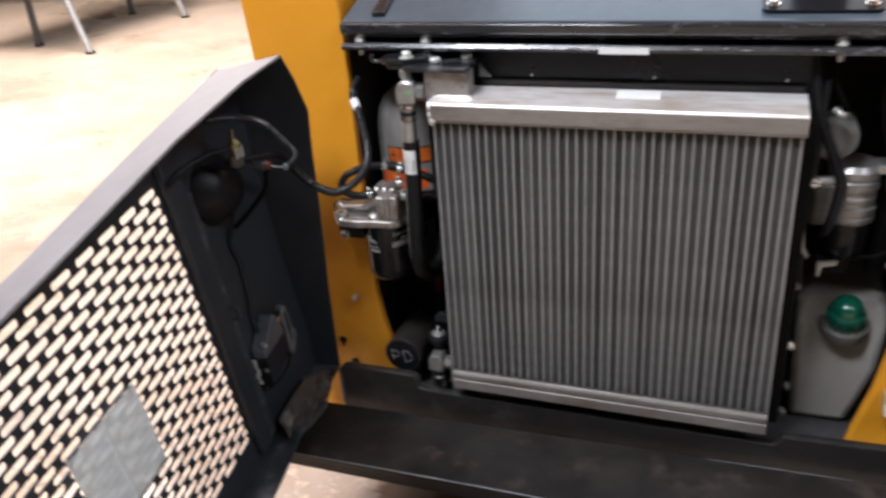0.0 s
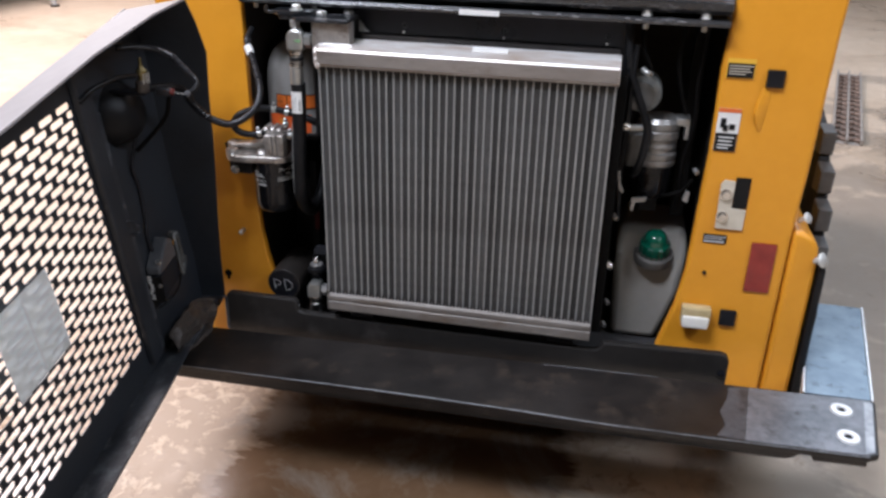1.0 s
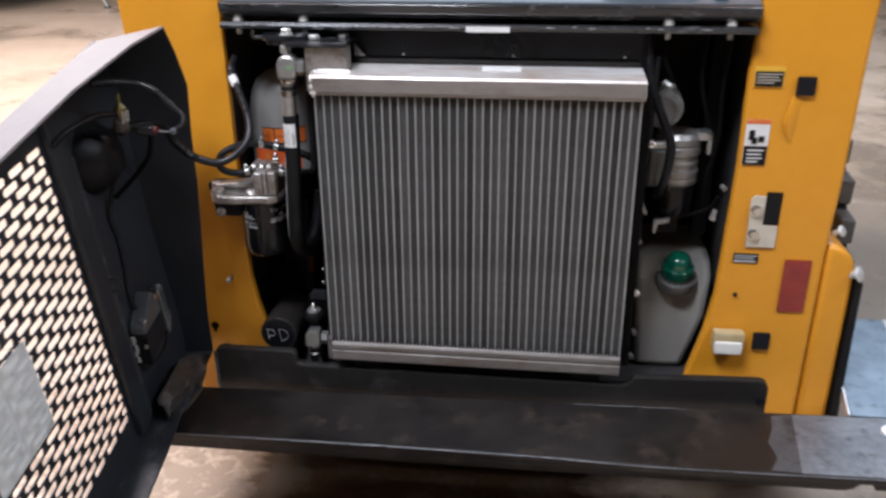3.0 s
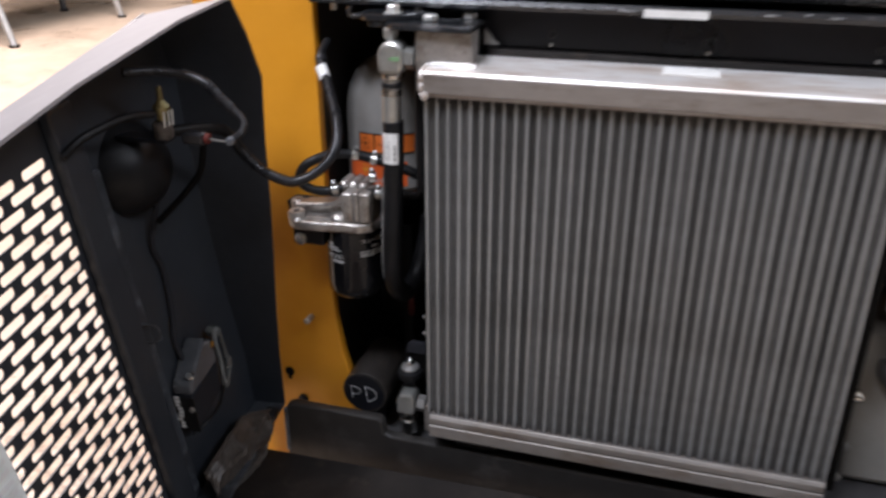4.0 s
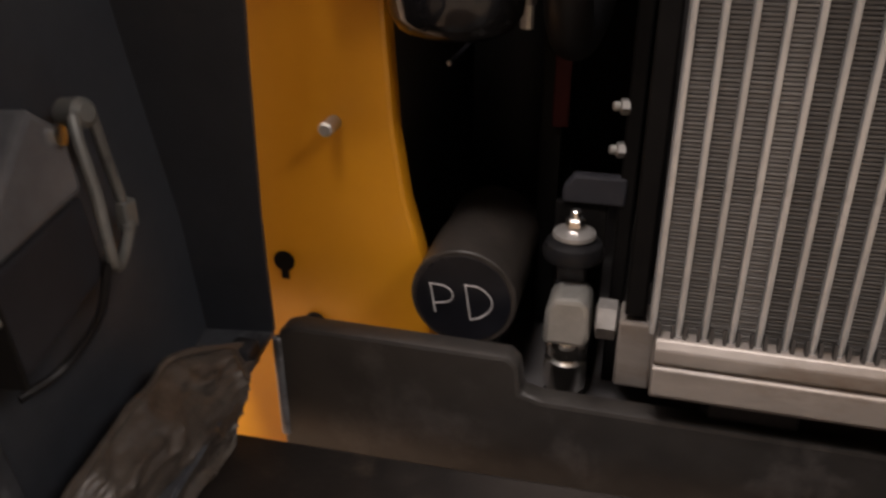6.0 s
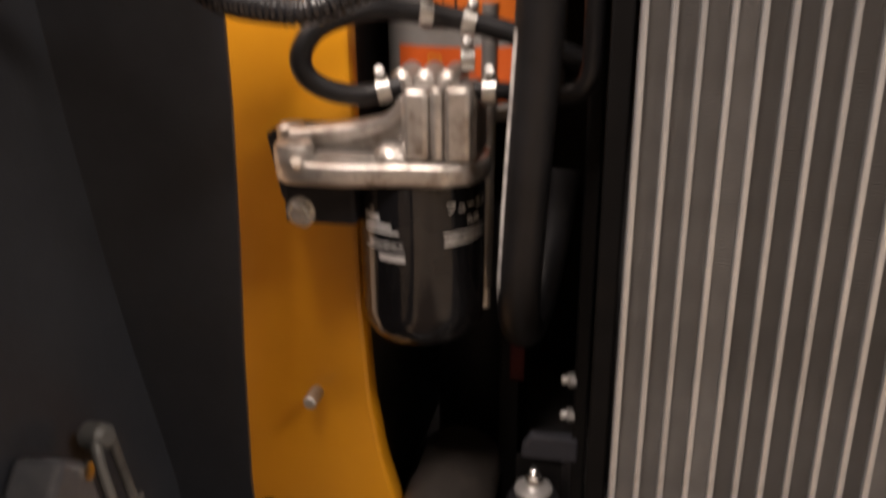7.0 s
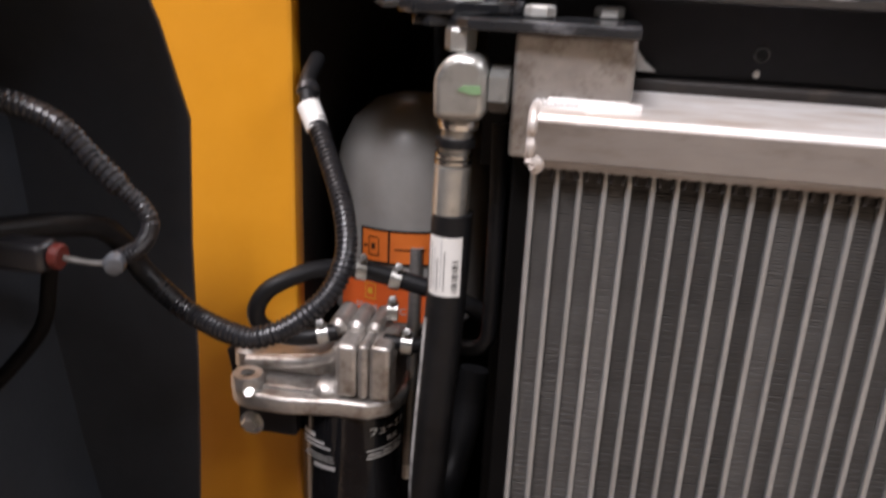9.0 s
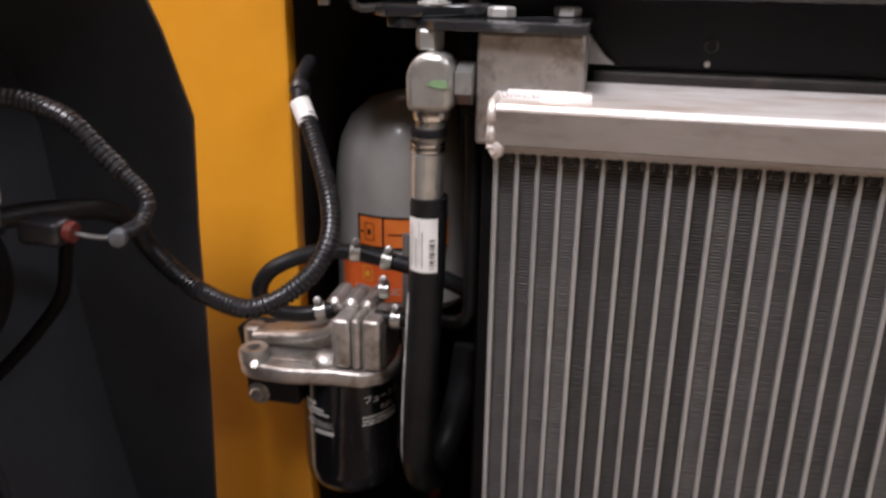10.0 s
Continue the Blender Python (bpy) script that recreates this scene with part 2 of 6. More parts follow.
M["floor"] = surface("worn_concrete", (0.39, 0.305, 0.222), (0.51, 0.42, 0.325), 0.50, 0, 9, 0.55, 0.3, 60, 0.20, (0.30, 0.245, 0.19), 0.14)


def stain_floor(m):
    """Dark brown blotches with ragged edges, and damp patches that shine."""
    t = m.node_tree
    bsdf = t.nodes["Principled BSDF"]
    before = bsdf.inputs["Base Color"].links[0].from_socket
    rough_before = bsdf.inputs["Roughness"].links[0].from_socket
    where = t.nodes.new("ShaderNodeTexCoord")
    blotch = node(t, "ShaderNodeTexNoise", Scale=1.15, Detail=9.0, Roughness=0.68, Distortion=0.6)
    t.links.new(where.outputs["Object"], blotch.inputs["Vector"])
    cut = t.nodes.new("ShaderNodeMapRange")
    cut.inputs["From Min"].default_value, cut.inputs["From Max"].default_value = 0.52, 0.60
    cut.inputs["To Max"].default_value = 0.14
    t.links.new(blotch.outputs["Fac"], cut.inputs["Value"])
    over = t.nodes.new("ShaderNodeMix")
    over.data_type = "RGBA"
    over.inputs[7].default_value = (0.19, 0.145, 0.105, 1)
    t.links.new(cut.outputs["Result"], over.inputs["Factor"])
    t.links.new(before, over.inputs[6])
    t.links.new(over.outputs[2], bsdf.inputs["Base Color"])
    damp = node(t, "ShaderNodeTexNoise", Scale=0.8, Detail=6.0, Roughness=0.6, Distortion=0.4)
    t.links.new(where.outputs["Object"], damp.inputs["Vector"])
    wet = t.nodes.new("ShaderNodeMapRange")
    wet.inputs["From Min"].default_value, wet.inputs["From Max"].default_value = 0.50, 0.62
    t.links.new(damp.outputs["Fac"], wet.inputs["Value"])
    gloss = t.nodes.new("ShaderNodeMix")
    gloss.data_type = "FLOAT"
    gloss.inputs[3].default_value = 0.12
    t.links.new(wet.outputs["Result"], gloss.inputs[0])
    t.links.new(rough_before, gloss.inputs[2])
    t.links.new(gloss.outputs[0], bsdf.inputs["Roughness"])


stain_floor(M["floor"])


def grime_and_tone(m, place, reach, scale, colour, strength=0.14):
    """Ragged blotches round a place, thinning out with the distance."""
    t = m.node_tree
    bsdf = t.nodes["Principled BSDF"]
    before = bsdf.inputs["Base Color"].links[0].from_socket
    where = t.nodes.new("ShaderNodeTexCoord")
    far = t.nodes.new("ShaderNodeVectorMath")
    far.operation = "DISTANCE"
    far.inputs[1].default_value = place
    t.links.new(where.outputs["Object"], far.inputs[0])
    fade = t.nodes.new("ShaderNodeMapRange")
    fade.inputs["From Min"].default_value, fade.inputs["From Max"].default_value = 0.0, reach
    fade.inputs["To Min"].default_value, fade.inputs["To Max"].default_value = strength, -0.10
    t.links.new(far.outputs["Value"], fade.inputs["Value"])
    spots = node(t, "ShaderNodeTexNoise", Scale=scale, Detail=8.0, Roughness=0.66, Distortion=0.5)
    t.links.new(where.outputs["Object"], spots.inputs["Vector"])
    total = t.nodes.new("ShaderNodeMath")
    t.links.new(spots.outputs["Fac"], total.inputs[0])
    t.links.new(fade.outputs["Result"], total.inputs[1])
    cut = t.nodes.new("ShaderNodeMapRange")
    cut.inputs["From Min"].default_value, cut.inputs["From Max"].default_value = 0.53, 0.61
    cut.inputs["To Max"].default_value = 0.62
    t.links.new(total.outputs[0], cut.inputs["Value"])
    over = t.nodes.new("ShaderNodeMix")
    over.data_type = "RGBA"
    over.inputs[7].default_value = (*colour, 1)
    t.links.new(cut.outputs["Result"], over.inputs["Factor"])
    t.links.new(before, over.inputs[6])
    t.links.new(over.outputs[2], bsdf.inputs["Base Color"])


def oil_stain(m, place, size, colour):
    """A broad oil-soaked patch with a ragged edge, darker and glossier than the floor."""
    t = m.node_tree
    bsdf = t.nodes["Principled BSDF"]
    before = bsdf.inputs["Base Color"].links[0].from_socket
    rough_before = bsdf.inputs["Roughness"].links[0].from_socket
    where = t.nodes.new("ShaderNodeTexCoord")
    shift = t.nodes.new("ShaderNodeMapping")
    shift.vector_type = "TEXTURE"
    shift.inputs["Location"].default_value, shift.inputs["Scale"].default_value = place, size
    t.links.new(where.outputs["Object"], shift.inputs["Vector"])
    split = t.nodes.new("ShaderNodeSeparateXYZ")
    t.links.new(shift.outputs["Vector"], split.inputs[0])
    powers = []
    for axis in ("X", "Y"):
        size_of = t.nodes.new("ShaderNodeMath")
        size_of.operation = "ABSOLUTE"
        t.links.new(split.outputs[axis], size_of.inputs[0])
        power = t.nodes.new("ShaderNodeMath")
        power.operation = "POWER"
        power.inputs[1].default_value = 4.0
        t.links.new(size_of.outputs[0], power.inputs[0])
        powers.append(power)
    total = t.nodes.new("ShaderNodeMath")
    t.links.new(powers[0].outputs[0], total.inputs[0])
    t.links.new(powers[1].outputs[0], total.inputs[1])
    spots = node(t, "ShaderNodeTexNoise", Scale=6.5, Detail=9.0, Roughness=0.66, Distortion=0.5)
    streak = t.nodes.new("ShaderNodeMapping")
    streak.inputs["Scale"].default_value = (0.42, 1.9, 1.0)
    t.links.new(where.outputs["Object"], streak.inputs["Vector"])
    t.links.new(streak.outputs["Vector"], spots.inputs["Vector"])
    ragged = t.nodes.new("ShaderNodeMath")
    ragged.operation = "MULTIPLY_ADD"
    ragged.inputs[1].default_value = 2.6
    t.links.new(spots.outputs["Fac"], ragged.inputs[0])
    t.links.new(total.outputs[0], ragged.inputs[2])
    cut = t.nodes.new("ShaderNodeMapRange")
    cut.inputs["From Min"].default_value, cut.inputs["From Max"].default_value = 2.55, 2.05
    cut.inputs["To Min"].default_value, cut.inputs["To Max"].default_value = 0.0, 0.96
    t.links.new(ragged.outputs[0], cut.inputs["Value"])
    over = t.nodes.new("ShaderNodeMix")
    over.data_type = "RGBA"
    over.inputs[7].default_value = (*colour, 1)
    t.links.new(cut.outputs["Result"], over.inputs["Factor"])
    t.links.new(before, over.inputs[6])
    t.links.new(over.outputs[2], bsdf.inputs["Base Color"])
    gloss = t.nodes.new("ShaderNodeMix")
    gloss.data_type = "FLOAT"
    gloss.inputs[3].default_value = 0.22
    t.links.new(cut.outputs["Result"], gloss.inputs[0])
    t.links.new(rough_before, gloss.inputs[2])
    t.links.new(gloss.outputs[0], bsdf.inputs["Roughness"])


grime_and_tone(M["floor"], (-1.0, 1.25, 0), 1.3, 5.0, (0.36, 0.25, 0.15), 0.24)
grime_and_tone(M["floor"], (-0.35, 1.25, 0), 1.2, 11.0, (0.21, 0.135, 0.075), 0.05)
grime_and_tone(M["floor"], (-0.95, 1.15, 0), 1.3, 21.0, (0.16, 0.10, 0.055), 0.16)
oil_stain(M["floor"], (-0.36, 1.3, 0), (0.42, 1.3, 1), (0.105, 0.060, 0.031))
# right floor: dark streaks, also painted to tone down the right lamp's light
grime_and_tone(M["floor"], (1.7, 3.0, 0), 4.2, 2.4, (0.20, 0.168, 0.135), 0.20)
M["wall"] = surface("painted_block_wall", (0.58, 0.55, 0.50), (0.66, 0.63, 0.58), 0.7, 0, 12, 0.7, 0.2, 40)
M["ceiling"] = surface("pale_ceiling", (0.74, 0.73, 0.70), (0.80, 0.79, 0.76), 0.7, 0, 12, 0.7, 0.2, 40)
M["track"] = surface("dusty_track_rubber", (0.085, 0.084, 0.083), (0.150, 0.148, 0.145), 0.6, 0, 40, 9, 0.4, 120, 0.1, (0.16, 0.15, 0.14), 0.25)
M["track_dark"] = surface("black_track_rubber", (0.010, 0.010, 0.011), (0.022, 0.022, 0.023), 0.7, 0, 40, 9, 0.3, 120)
M["grate_pale"] = surface("worn_grate_steel", (0.24, 0.215, 0.19), (0.36, 0.33, 0.30), 0.5, 0.2, 60, 12, 0.2, 140, 0.1, (0.16, 0.11, 0.08), 0.3)
M["grate_rust"] = surface("rusty_grate_steel", (0.085, 0.055, 0.040), (0.17, 0.115, 0.085), 0.6, 0, 60, 12, 0.2, 140)
M["tyre"] = surface("dark_tyre", (0.012, 0.012, 0.013), (0.024, 0.024, 0.025), 0.6, 0, 20, 4, 0.2, 60)
M["far_steel"] = surface("galvanised_far", (0.34, 0.34, 0.33), (0.46, 0.46, 0.44), 0.4, 0.5, 20, 4, 0.1, 60)
M["far_dark"] = surface("dark_chassis", (0.030, 0.030, 0.034), (0.060, 0.058, 0.060), 0.5, 0, 20, 4, 0.1, 60)
M["red_lens"] = surface("red_lens", (0.30, 0.07, 0.06), (0.38, 0.10, 0.09), 0.3, 0, 20, 4, 0.05)
M["navy"] = surface("dark_blue_bin", (0.018, 0.024, 0.042), (0.030, 0.038, 0.06), 0.5, 0, 20, 4, 0.1, 60)
M["chalk"] = surface("white_paint_pen", (0.24, 0.24, 0.24), (0.46, 0.46, 0.46), 0.7, 0, 160, 60, 0.2)
M["green_mark"] = surface("green_paint_mark", (0.14, 0.27, 0.12), (0.22, 0.35, 0.19), 0.5, 0, 300, 120, 0.1)
M["dark_red"] = surface("dark_red_paint", (0.020, 0.003, 0.003), (0.034, 0.005, 0.004), 0.6, 0, 60, 12, 0.1, spec=0.1)
M["rust_red"] = surface("red_oxide", (0.10, 0.014, 0.010), (0.15, 0.024, 0.016), 0.5, 0, 60, 12, 0.2)

# ---- making things ----
BASE = {}


def thing(name, base, label, category, group="", kind=""):
    ob = new(name)
    ob.empty_display_size = 0.05
    ob.location = base
    BASE[ob.name] = Vector(base)
    return tagged(ob, label, category, group, kind)


def mesh_of(bm, name, smooth=True, angle=35.0):
    bmesh.ops.remove_doubles(bm, verts=bm.verts, dist=1e-5)
    bmesh.ops.recalc_face_normals(bm, faces=bm.faces)
    if not smooth:
        for f in bm.faces:
            f.smooth = False
    if smooth:
        for e in bm.edges:
            if len(e.link_faces) == 2 and e.calc_face_angle(0) > radians(angle):
                e.smooth = False
    me = bpy.data.meshes.new(name)
    bm.to_mesh(me)
    bm.free()
    return me


def part(name, bm, material, parent, label="", m=None, smooth=True, angle=35.0):
    """Links a bmesh, made in the world's metres (or in those of m), as one mesh under a thing or a part."""
    if m is not None:
        bm.transform(m)
    base = BASE[parent.name]
    bm.transform(Matrix.Translation(-base))
    me = mesh_of(bm, name, smooth, angle)
    me.materials.append(M[material])
    ob = new(name, me)
    ob.parent = parent
    BASE[ob.name] = base
    return tagged(ob, label)


def solid(name, bm, material, label="", category="", kind="", group="", base=(0, 0, 0), smooth=True):
    """A thing that is one mesh."""
    bm.transform(Matrix.Translation(-Vector(base)))
    me = mesh_of(bm, name, smooth)
    me.materials.append(M[material])
    ob = new(name, me)
    ob.location = base
    BASE[ob.name] = Vector(base)
    return tagged(ob, label, category, group, kind)


def box(x0, x1, y0, y1, z0, z1, bevel=0.0, bm=None, segments=2):
    b = bmesh.new()
    bmesh.ops.create_cube(b, size=1)
    bmesh.ops.scale(b, vec=(x1 - x0, y1 - y0, z1 - z0), verts=b.verts)
    bmesh.ops.translate(b, vec=((x0 + x1) / 2, (y0 + y1) / 2, (z0 + z1) / 2), verts=b.verts)
    if bevel:
        for f in bmesh.ops.bevel(b, geom=b.edges[:], offset=bevel, segments=segments, affect="EDGES", profile=0.5)["faces"]:
            f.smooth = True
    return joined(bm, b)


def joined(bm, b):
    if bm is None:
        return b
    me = bpy.data.meshes.new("tmp")
    b.to_mesh(me)
    bm.from_mesh(me)
    b.free()
    bpy.data.meshes.remove(me)
    return bm


def frame_to(a, b):
    """A pose whose z runs from a to b."""
    d = Vector(b) - Vector(a)
    return Matrix.Translation(a) @ d.to_track_quat("Z", "Y").to_matrix().to_4x4()


def lathe(profile, a, b, sides=32, bm=None):
    """A turned form: rows of (radius, metres from a towards b)."""
    out = bmesh.new()
    rings = []
    for r, h in profile:
        if r < 1e-6:
            rings.append([out.verts.new((0, 0, h))])
        else:
            rings.append([out.verts.new((r * math.cos(math.tau * k / sides), r * math.sin(math.tau * k / sides), h)) for k in range(sides)])
    for low, high in zip(rings, rings[1:]):
        for k in range(sides):
            j = (k + 1) % sides
            if len(low) == 1 and len(high) == 1:
                continue
            if len(low) == 1:
                out.faces.new((low[0], high[k], high[j]))
            elif len(high) == 1:
                out.faces.new((low[k], low[j], high[0]))
            else:
                out.faces.new((low[k], low[j], high[j], high[k]))
    out.transform(frame_to(a, b))
    for f in out.faces:
        f.smooth = sides > 8
    return joined(bm, out)


def rod(a, b, r, sides=16, bm=None, bevel=0.0):
    h = (Vector(b) - Vector(a)).length
    c = min(bevel, r * 0.6, h * 0.4)
    rows = [(0, 0), (r - c, 0), (r, c), (r, h - c), (r - c, h), (0, h)] if c else [(0, 0), (r, 0), (r, h), (0, h)]
    return lathe(rows, a, b, sides, bm)


def smooth_path(points, steps=8):
    """A Catmull-Rom curve through the points."""
    p = [Vector(q) for q in points]
    p = [2 * p[0] - p[1]] + p + [2 * p[-1] - p[-2]]
    out = []
    for k in range(1, len(p) - 2):
        for s in range(steps):
            t = s / steps
            a, b, c, d = p[k - 1:k + 3]
            out.append(0.5 * ((2 * b) + (c - a) * t + (2 * a - 5 * b + 4 * c - d) * t * t + (3 * b - a - 3 * c + d) * t ** 3))
    out.append(p[-2])
    return out


def tube(points, radius, sides=12, steps=8, ribs=0.0, bm=None, raw=False):
    """A hose along the points. ribs: the pitch of its corrugation."""
    line = [Vector(q) for q in points] if raw else smooth_path(points, steps)
    if ribs:
        fine, run, total = [line[0]], 0.0, 0.0
        for a, b in zip(line, line[1:]):
            d = (b - a).length
            n = max(1, round(d / (ribs / 4)))
            fine += [a.lerp(b, (k + 1) / n) for k in range(n)]
        line = fine
    out = bmesh.new()
    rings, run = [], 0.0
    normal = None
    for k, q in enumerate(line):
        d = (line[min(k + 1, len(line) - 1)] - line[max(k - 1, 0)]).normalized()
        if normal is None:
            normal = d.orthogonal().normalized()
        normal = (normal - d * normal.dot(d)).normalized()
        side = d.cross(normal)
        if k:
            run += (q - line[k - 1]).length
        r = radius
        if ribs:
            r = radius * (1.0 if (run / ribs) % 1 < 0.55 else 0.84)
        rings.append([out.verts.new(q + r * (math.cos(math.tau * s / sides) * normal + math.sin(math.tau * s / sides) * side)) for s in range(sides)])
    for low, high in zip(rings, rings[1:]):
        for s in range(sides):
            out.faces.new((low[s], low[(s + 1) % sides], high[(s + 1) % sides], high[s]))
    for f in out.faces:
        f.smooth = True
    out.faces.new(rings[0][::-1])
    out.faces.new(rings[-1])
    return joined(bm, out)


def prism(outline, axis, a, b, bevel=0.0, bm=None, segments=2):
    """An outline of 2D points, drawn out along an axis from a to b. The two other axes come in their order."""
    out = bmesh.new()
    put = {"x": lambda p, h: (h, p[0], p[1]), "y": lambda p, h: (p[0], h, p[1]), "z": lambda p, h: (p[0], p[1], h)}[axis]
    low = [out.verts.new(put(p, a)) for p in outline]
    high = [out.verts.new(put(p, b)) for p in outline]
    n = len(outline)
    for k in range(n):
        out.faces.new((low[k], low[(k + 1) % n], high[(k + 1) % n], high[k])).smooth = n > 12
    out.faces.new(low[::-1])
    out.faces.new(high)
    if bevel:
        bmesh.ops.recalc_face_normals(out, faces=out.faces)
        for f in bmesh.ops.bevel(out, geom=[e for e in out.edges if e.calc_face_angle(0) > radians(25)], offset=bevel, segments=segments, affect="EDGES", profile=0.5)["faces"]:
            f.smooth = True
    return joined(bm, out)


def rounded(x0, x1, y0, y1, r, n=5):
    """The outline of a rectangle with round corners."""
    out = []
    for cx, cy, a in ((x1 - r, y0 + r, -90), (x1 - r, y1 - r, 0), (x0 + r, y1 - r, 90), (x0 + r, y0 + r, 180)):
        out += [(cx + r * math.cos(radians(a + 90 * k / n)), cy + r * math.sin(radians(a + 90 * k / n))) for k in range(n + 1)]
    return out


def hex_bolt(place, way, r=0.008, h=0.006, washer=True, bm=None):
    """A hexagon head with its washer; way points out of the surface."""
    place, way = Vector(place), Vector(way).normalized()
    if washer:
        bm = rod(place, place + way * 0.0016, r * 1.35, 20, bm)
    return lathe([(0, 0), (r, 0), (r, h * 0.8), (r * 0.84, h), (0, h)], place + way * 0.0014, place + way, 6, bm)


def lettering(text, height, name="print"):
    """The letters of a text as a bmesh in the plane of x and y, from the origin to the right."""
    data = bpy.data.curves.new(name, "FONT")
    data.body, data.size, data.extrude = text, height, 0.0
    ob = bpy.data.objects.new(name, data)
    scene.collection.objects.link(ob)
    me = bpy.data.meshes.new_from_object(ob.evaluated_get(bpy.context.evaluated_depsgraph_get()))
    bm = bmesh.new()
    bm.from_mesh(me)
    bpy.data.objects.remove(ob)
    bpy.data.curves.remove(data)
    bpy.data.meshes.remove(me)
    return bm


def bent(bm, cx, cy, r, angle, z):
    """Lays a flat print (x to the right, y up) round an upright can of radius r; angle: of its left end, from -y."""
    for v in bm.verts:
        a = angle + v.co.x / r
        v.co = Vector((cx + r * math.sin(a), cy - r * math.cos(a), z + v.co.y))
    for f in bm.faces:
        f.smooth = True
    return bm


def sheet(w, h, n=1):
    """A flat upright rectangle (x to the right, y up) cut into n columns."""
    bm = bmesh.new()
    low = [bm.verts.new((w * k / n, 0, 0)) for k in range(n + 1)]
    high = [bm.verts.new((w * k / n, h, 0)) for k in range(n + 1)]
    for k in range(n):
        bm.faces.new((low[k], low[k + 1], high[k + 1], high[k]))
    return bm


# ---- the setting ----
solid("floor", box(-22, 22, -16, 24, -0.2, 0.0), "floor", "worn beige concrete workshop floor with brown stains", "floor", "structure", smooth=False)
solid("wall_north", box(-22, 22, 24, 24.3, 0, 6), "wall", "plain painted workshop wall", "wall", "structure", smooth=False)
solid("wall_south", box(-22, 22, -16.3, -16, 0, 6), "wall", "plain painted workshop wall", "wall", "structure", smooth=False)
solid("wall_west", box(-22.3, -22, -16, 24, 0, 6), "wall", "plain painted workshop wall", "wall", "structure", smooth=False)
solid("wall_east", box(22, 22.3, -16, 24, 0, 6), "wall", "plain painted workshop wall", "wall", "structure", smooth=False)
solid("ceiling", box(-22.3, 22.3, -16.3, 24.3, 6, 6.2), "ceiling", "pale workshop ceiling", "ceiling", "structure", smooth=False)

# ---- the machine ----
loader = thing("track_loader", (-0.23, 2.0, 0.0), "yellow and black compact track loader with its rear open", "loader")

left = [(-0.950, 0.18), (-0.955, 0.90), (-0.979, 1.26), (-1.03, 2.0), (-0.80, 2.0), (-0.768, 1.30), (-0.757, 1.14), (-0.755, 0.62), (-0.750, 0.53),
        (-0.742, 0.475), (-0.728, 0.42), (-0.705, 0.348), (-0.67, 0.18)]
part("rear_post", prism(left, "y", 1.39, 1.412, 0.004), "yellow", loader, "yellow painted steel rear post with a curved inner edge")
right = [(0.40, 0.18), (0.21, 0.18), (0.236, 0.357), (0.262, 0.46), (0.276, 0.557), (0.285, 0.837), (0.283, 1.02), (0.290, 1.14), (0.308, 1.28), (0.36, 2.0),
         (0.57, 2.0), (0.504, 1.28), (0.495, 1.09), (0.492, 0.80), (0.486, 0.66), (0.484, 0.18)]
part("rear_post", prism(right, "y", 1.39, 1.414, 0.009, segments=3), "yellow", loader, "yellow painted steel rear post with warning stickers")
part("tower_side", prism([(1.415, 1.12), (2.4, 1.12), (2.4, 2.0), (1.415, 2.0)], "x", -0.80, -0.775), "yellow", loader)
part("tower_side", prism([(1.415, 1.12), (2.4, 1.12), (2.4, 2.0), (1.415, 2.0)], "x", 0.31, 0.335), "yellow", loader)
part("tower_side", prism([(1.415, 0.26), (2.4, 0.26), (2.4, 2.0), (1.415, 2.0)], "x", 0.468, 0.488), "yellow", loader)
part("tower_side", prism([(1.415, 0.26), (2.4, 0.26), (2.4, 2.0), (1.415, 2.0)], "x", -0.975, -0.95), "yellow", loader)

# the engine bay
part("bay_wall", box(-0.785, -0.770, 1.4155, 2.30, 0.27, 1.118), "bay_lifted", loader)
part("bay_wall", box(0.296, 0.311, 1.4155, 2.30, 0.27, 1.118), "bay_lifted", loader)
part("bay_wall", box(-0.769, 0.295, 1.90, 1.92, 0.27, 1.315), "bay_lifted", loader)
# strips added to block light leaking in between bay walls and hood
part("bay_light_stop", box(-0.7745, -0.7420, 1.4165, 2.29, 1.100, 1.1085, 0.001), "bay_black", loader)
part("bay_light_stop", box(0.2800, 0.3095, 1.4165, 2.29, 1.100, 1.1085, 0.001), "bay_black", loader)
part("bay_floor", box(-0.768, 0.294, 1.32, 1.898, 0.27, 0.325, 0.003), "bay_lifted", loader)
part("cross_panel", box(-0.598, 0.092, 1.408, 1.414, 0.955, 1.098, 0.001), "black", loader)

for px_ in (-0.386, -0.166, 0.051):
    ring = lathe([(0.0046, 0.0), (0.0060, 0.0), (0.0060, 0.0012), (0.0052, 0.0018), (0.0044, 0.0012), (0.0044, 0.0)], (px_, 1.408, 1.060), (px_, 0, 1.060), 20)
    part("screw_hole", ring, "dark_zinc", loader, "small rimmed hole")
    part("hole_floor", rod((px_, 1.4085, 1.060), (px_, 1.4076, 1.060), 0.0043, 14), "ink", loader)
    part("screw", lathe([(0.0030, 0), (0.0026, 0.003), (0, 0.003)], (px_ - 0.002, 1.408, 1.045), (px_, 0, 1.045), 10), "zinc_pale", loader)
part("seal_strip", box(-0.482, 0.078, 1.3925, 1.4072, 1.026, 1.038, 0.003), "bumper", loader, "brown foam strip along the tank")

# unseen block added to complete the machine and shade the floor beneath
part("chassis", box(-0.94, 0.455, 1.96, 3.40, 0.20, 1.25, 0.02), "bay_black", loader, "unseen black chassis block, added to keep light out")

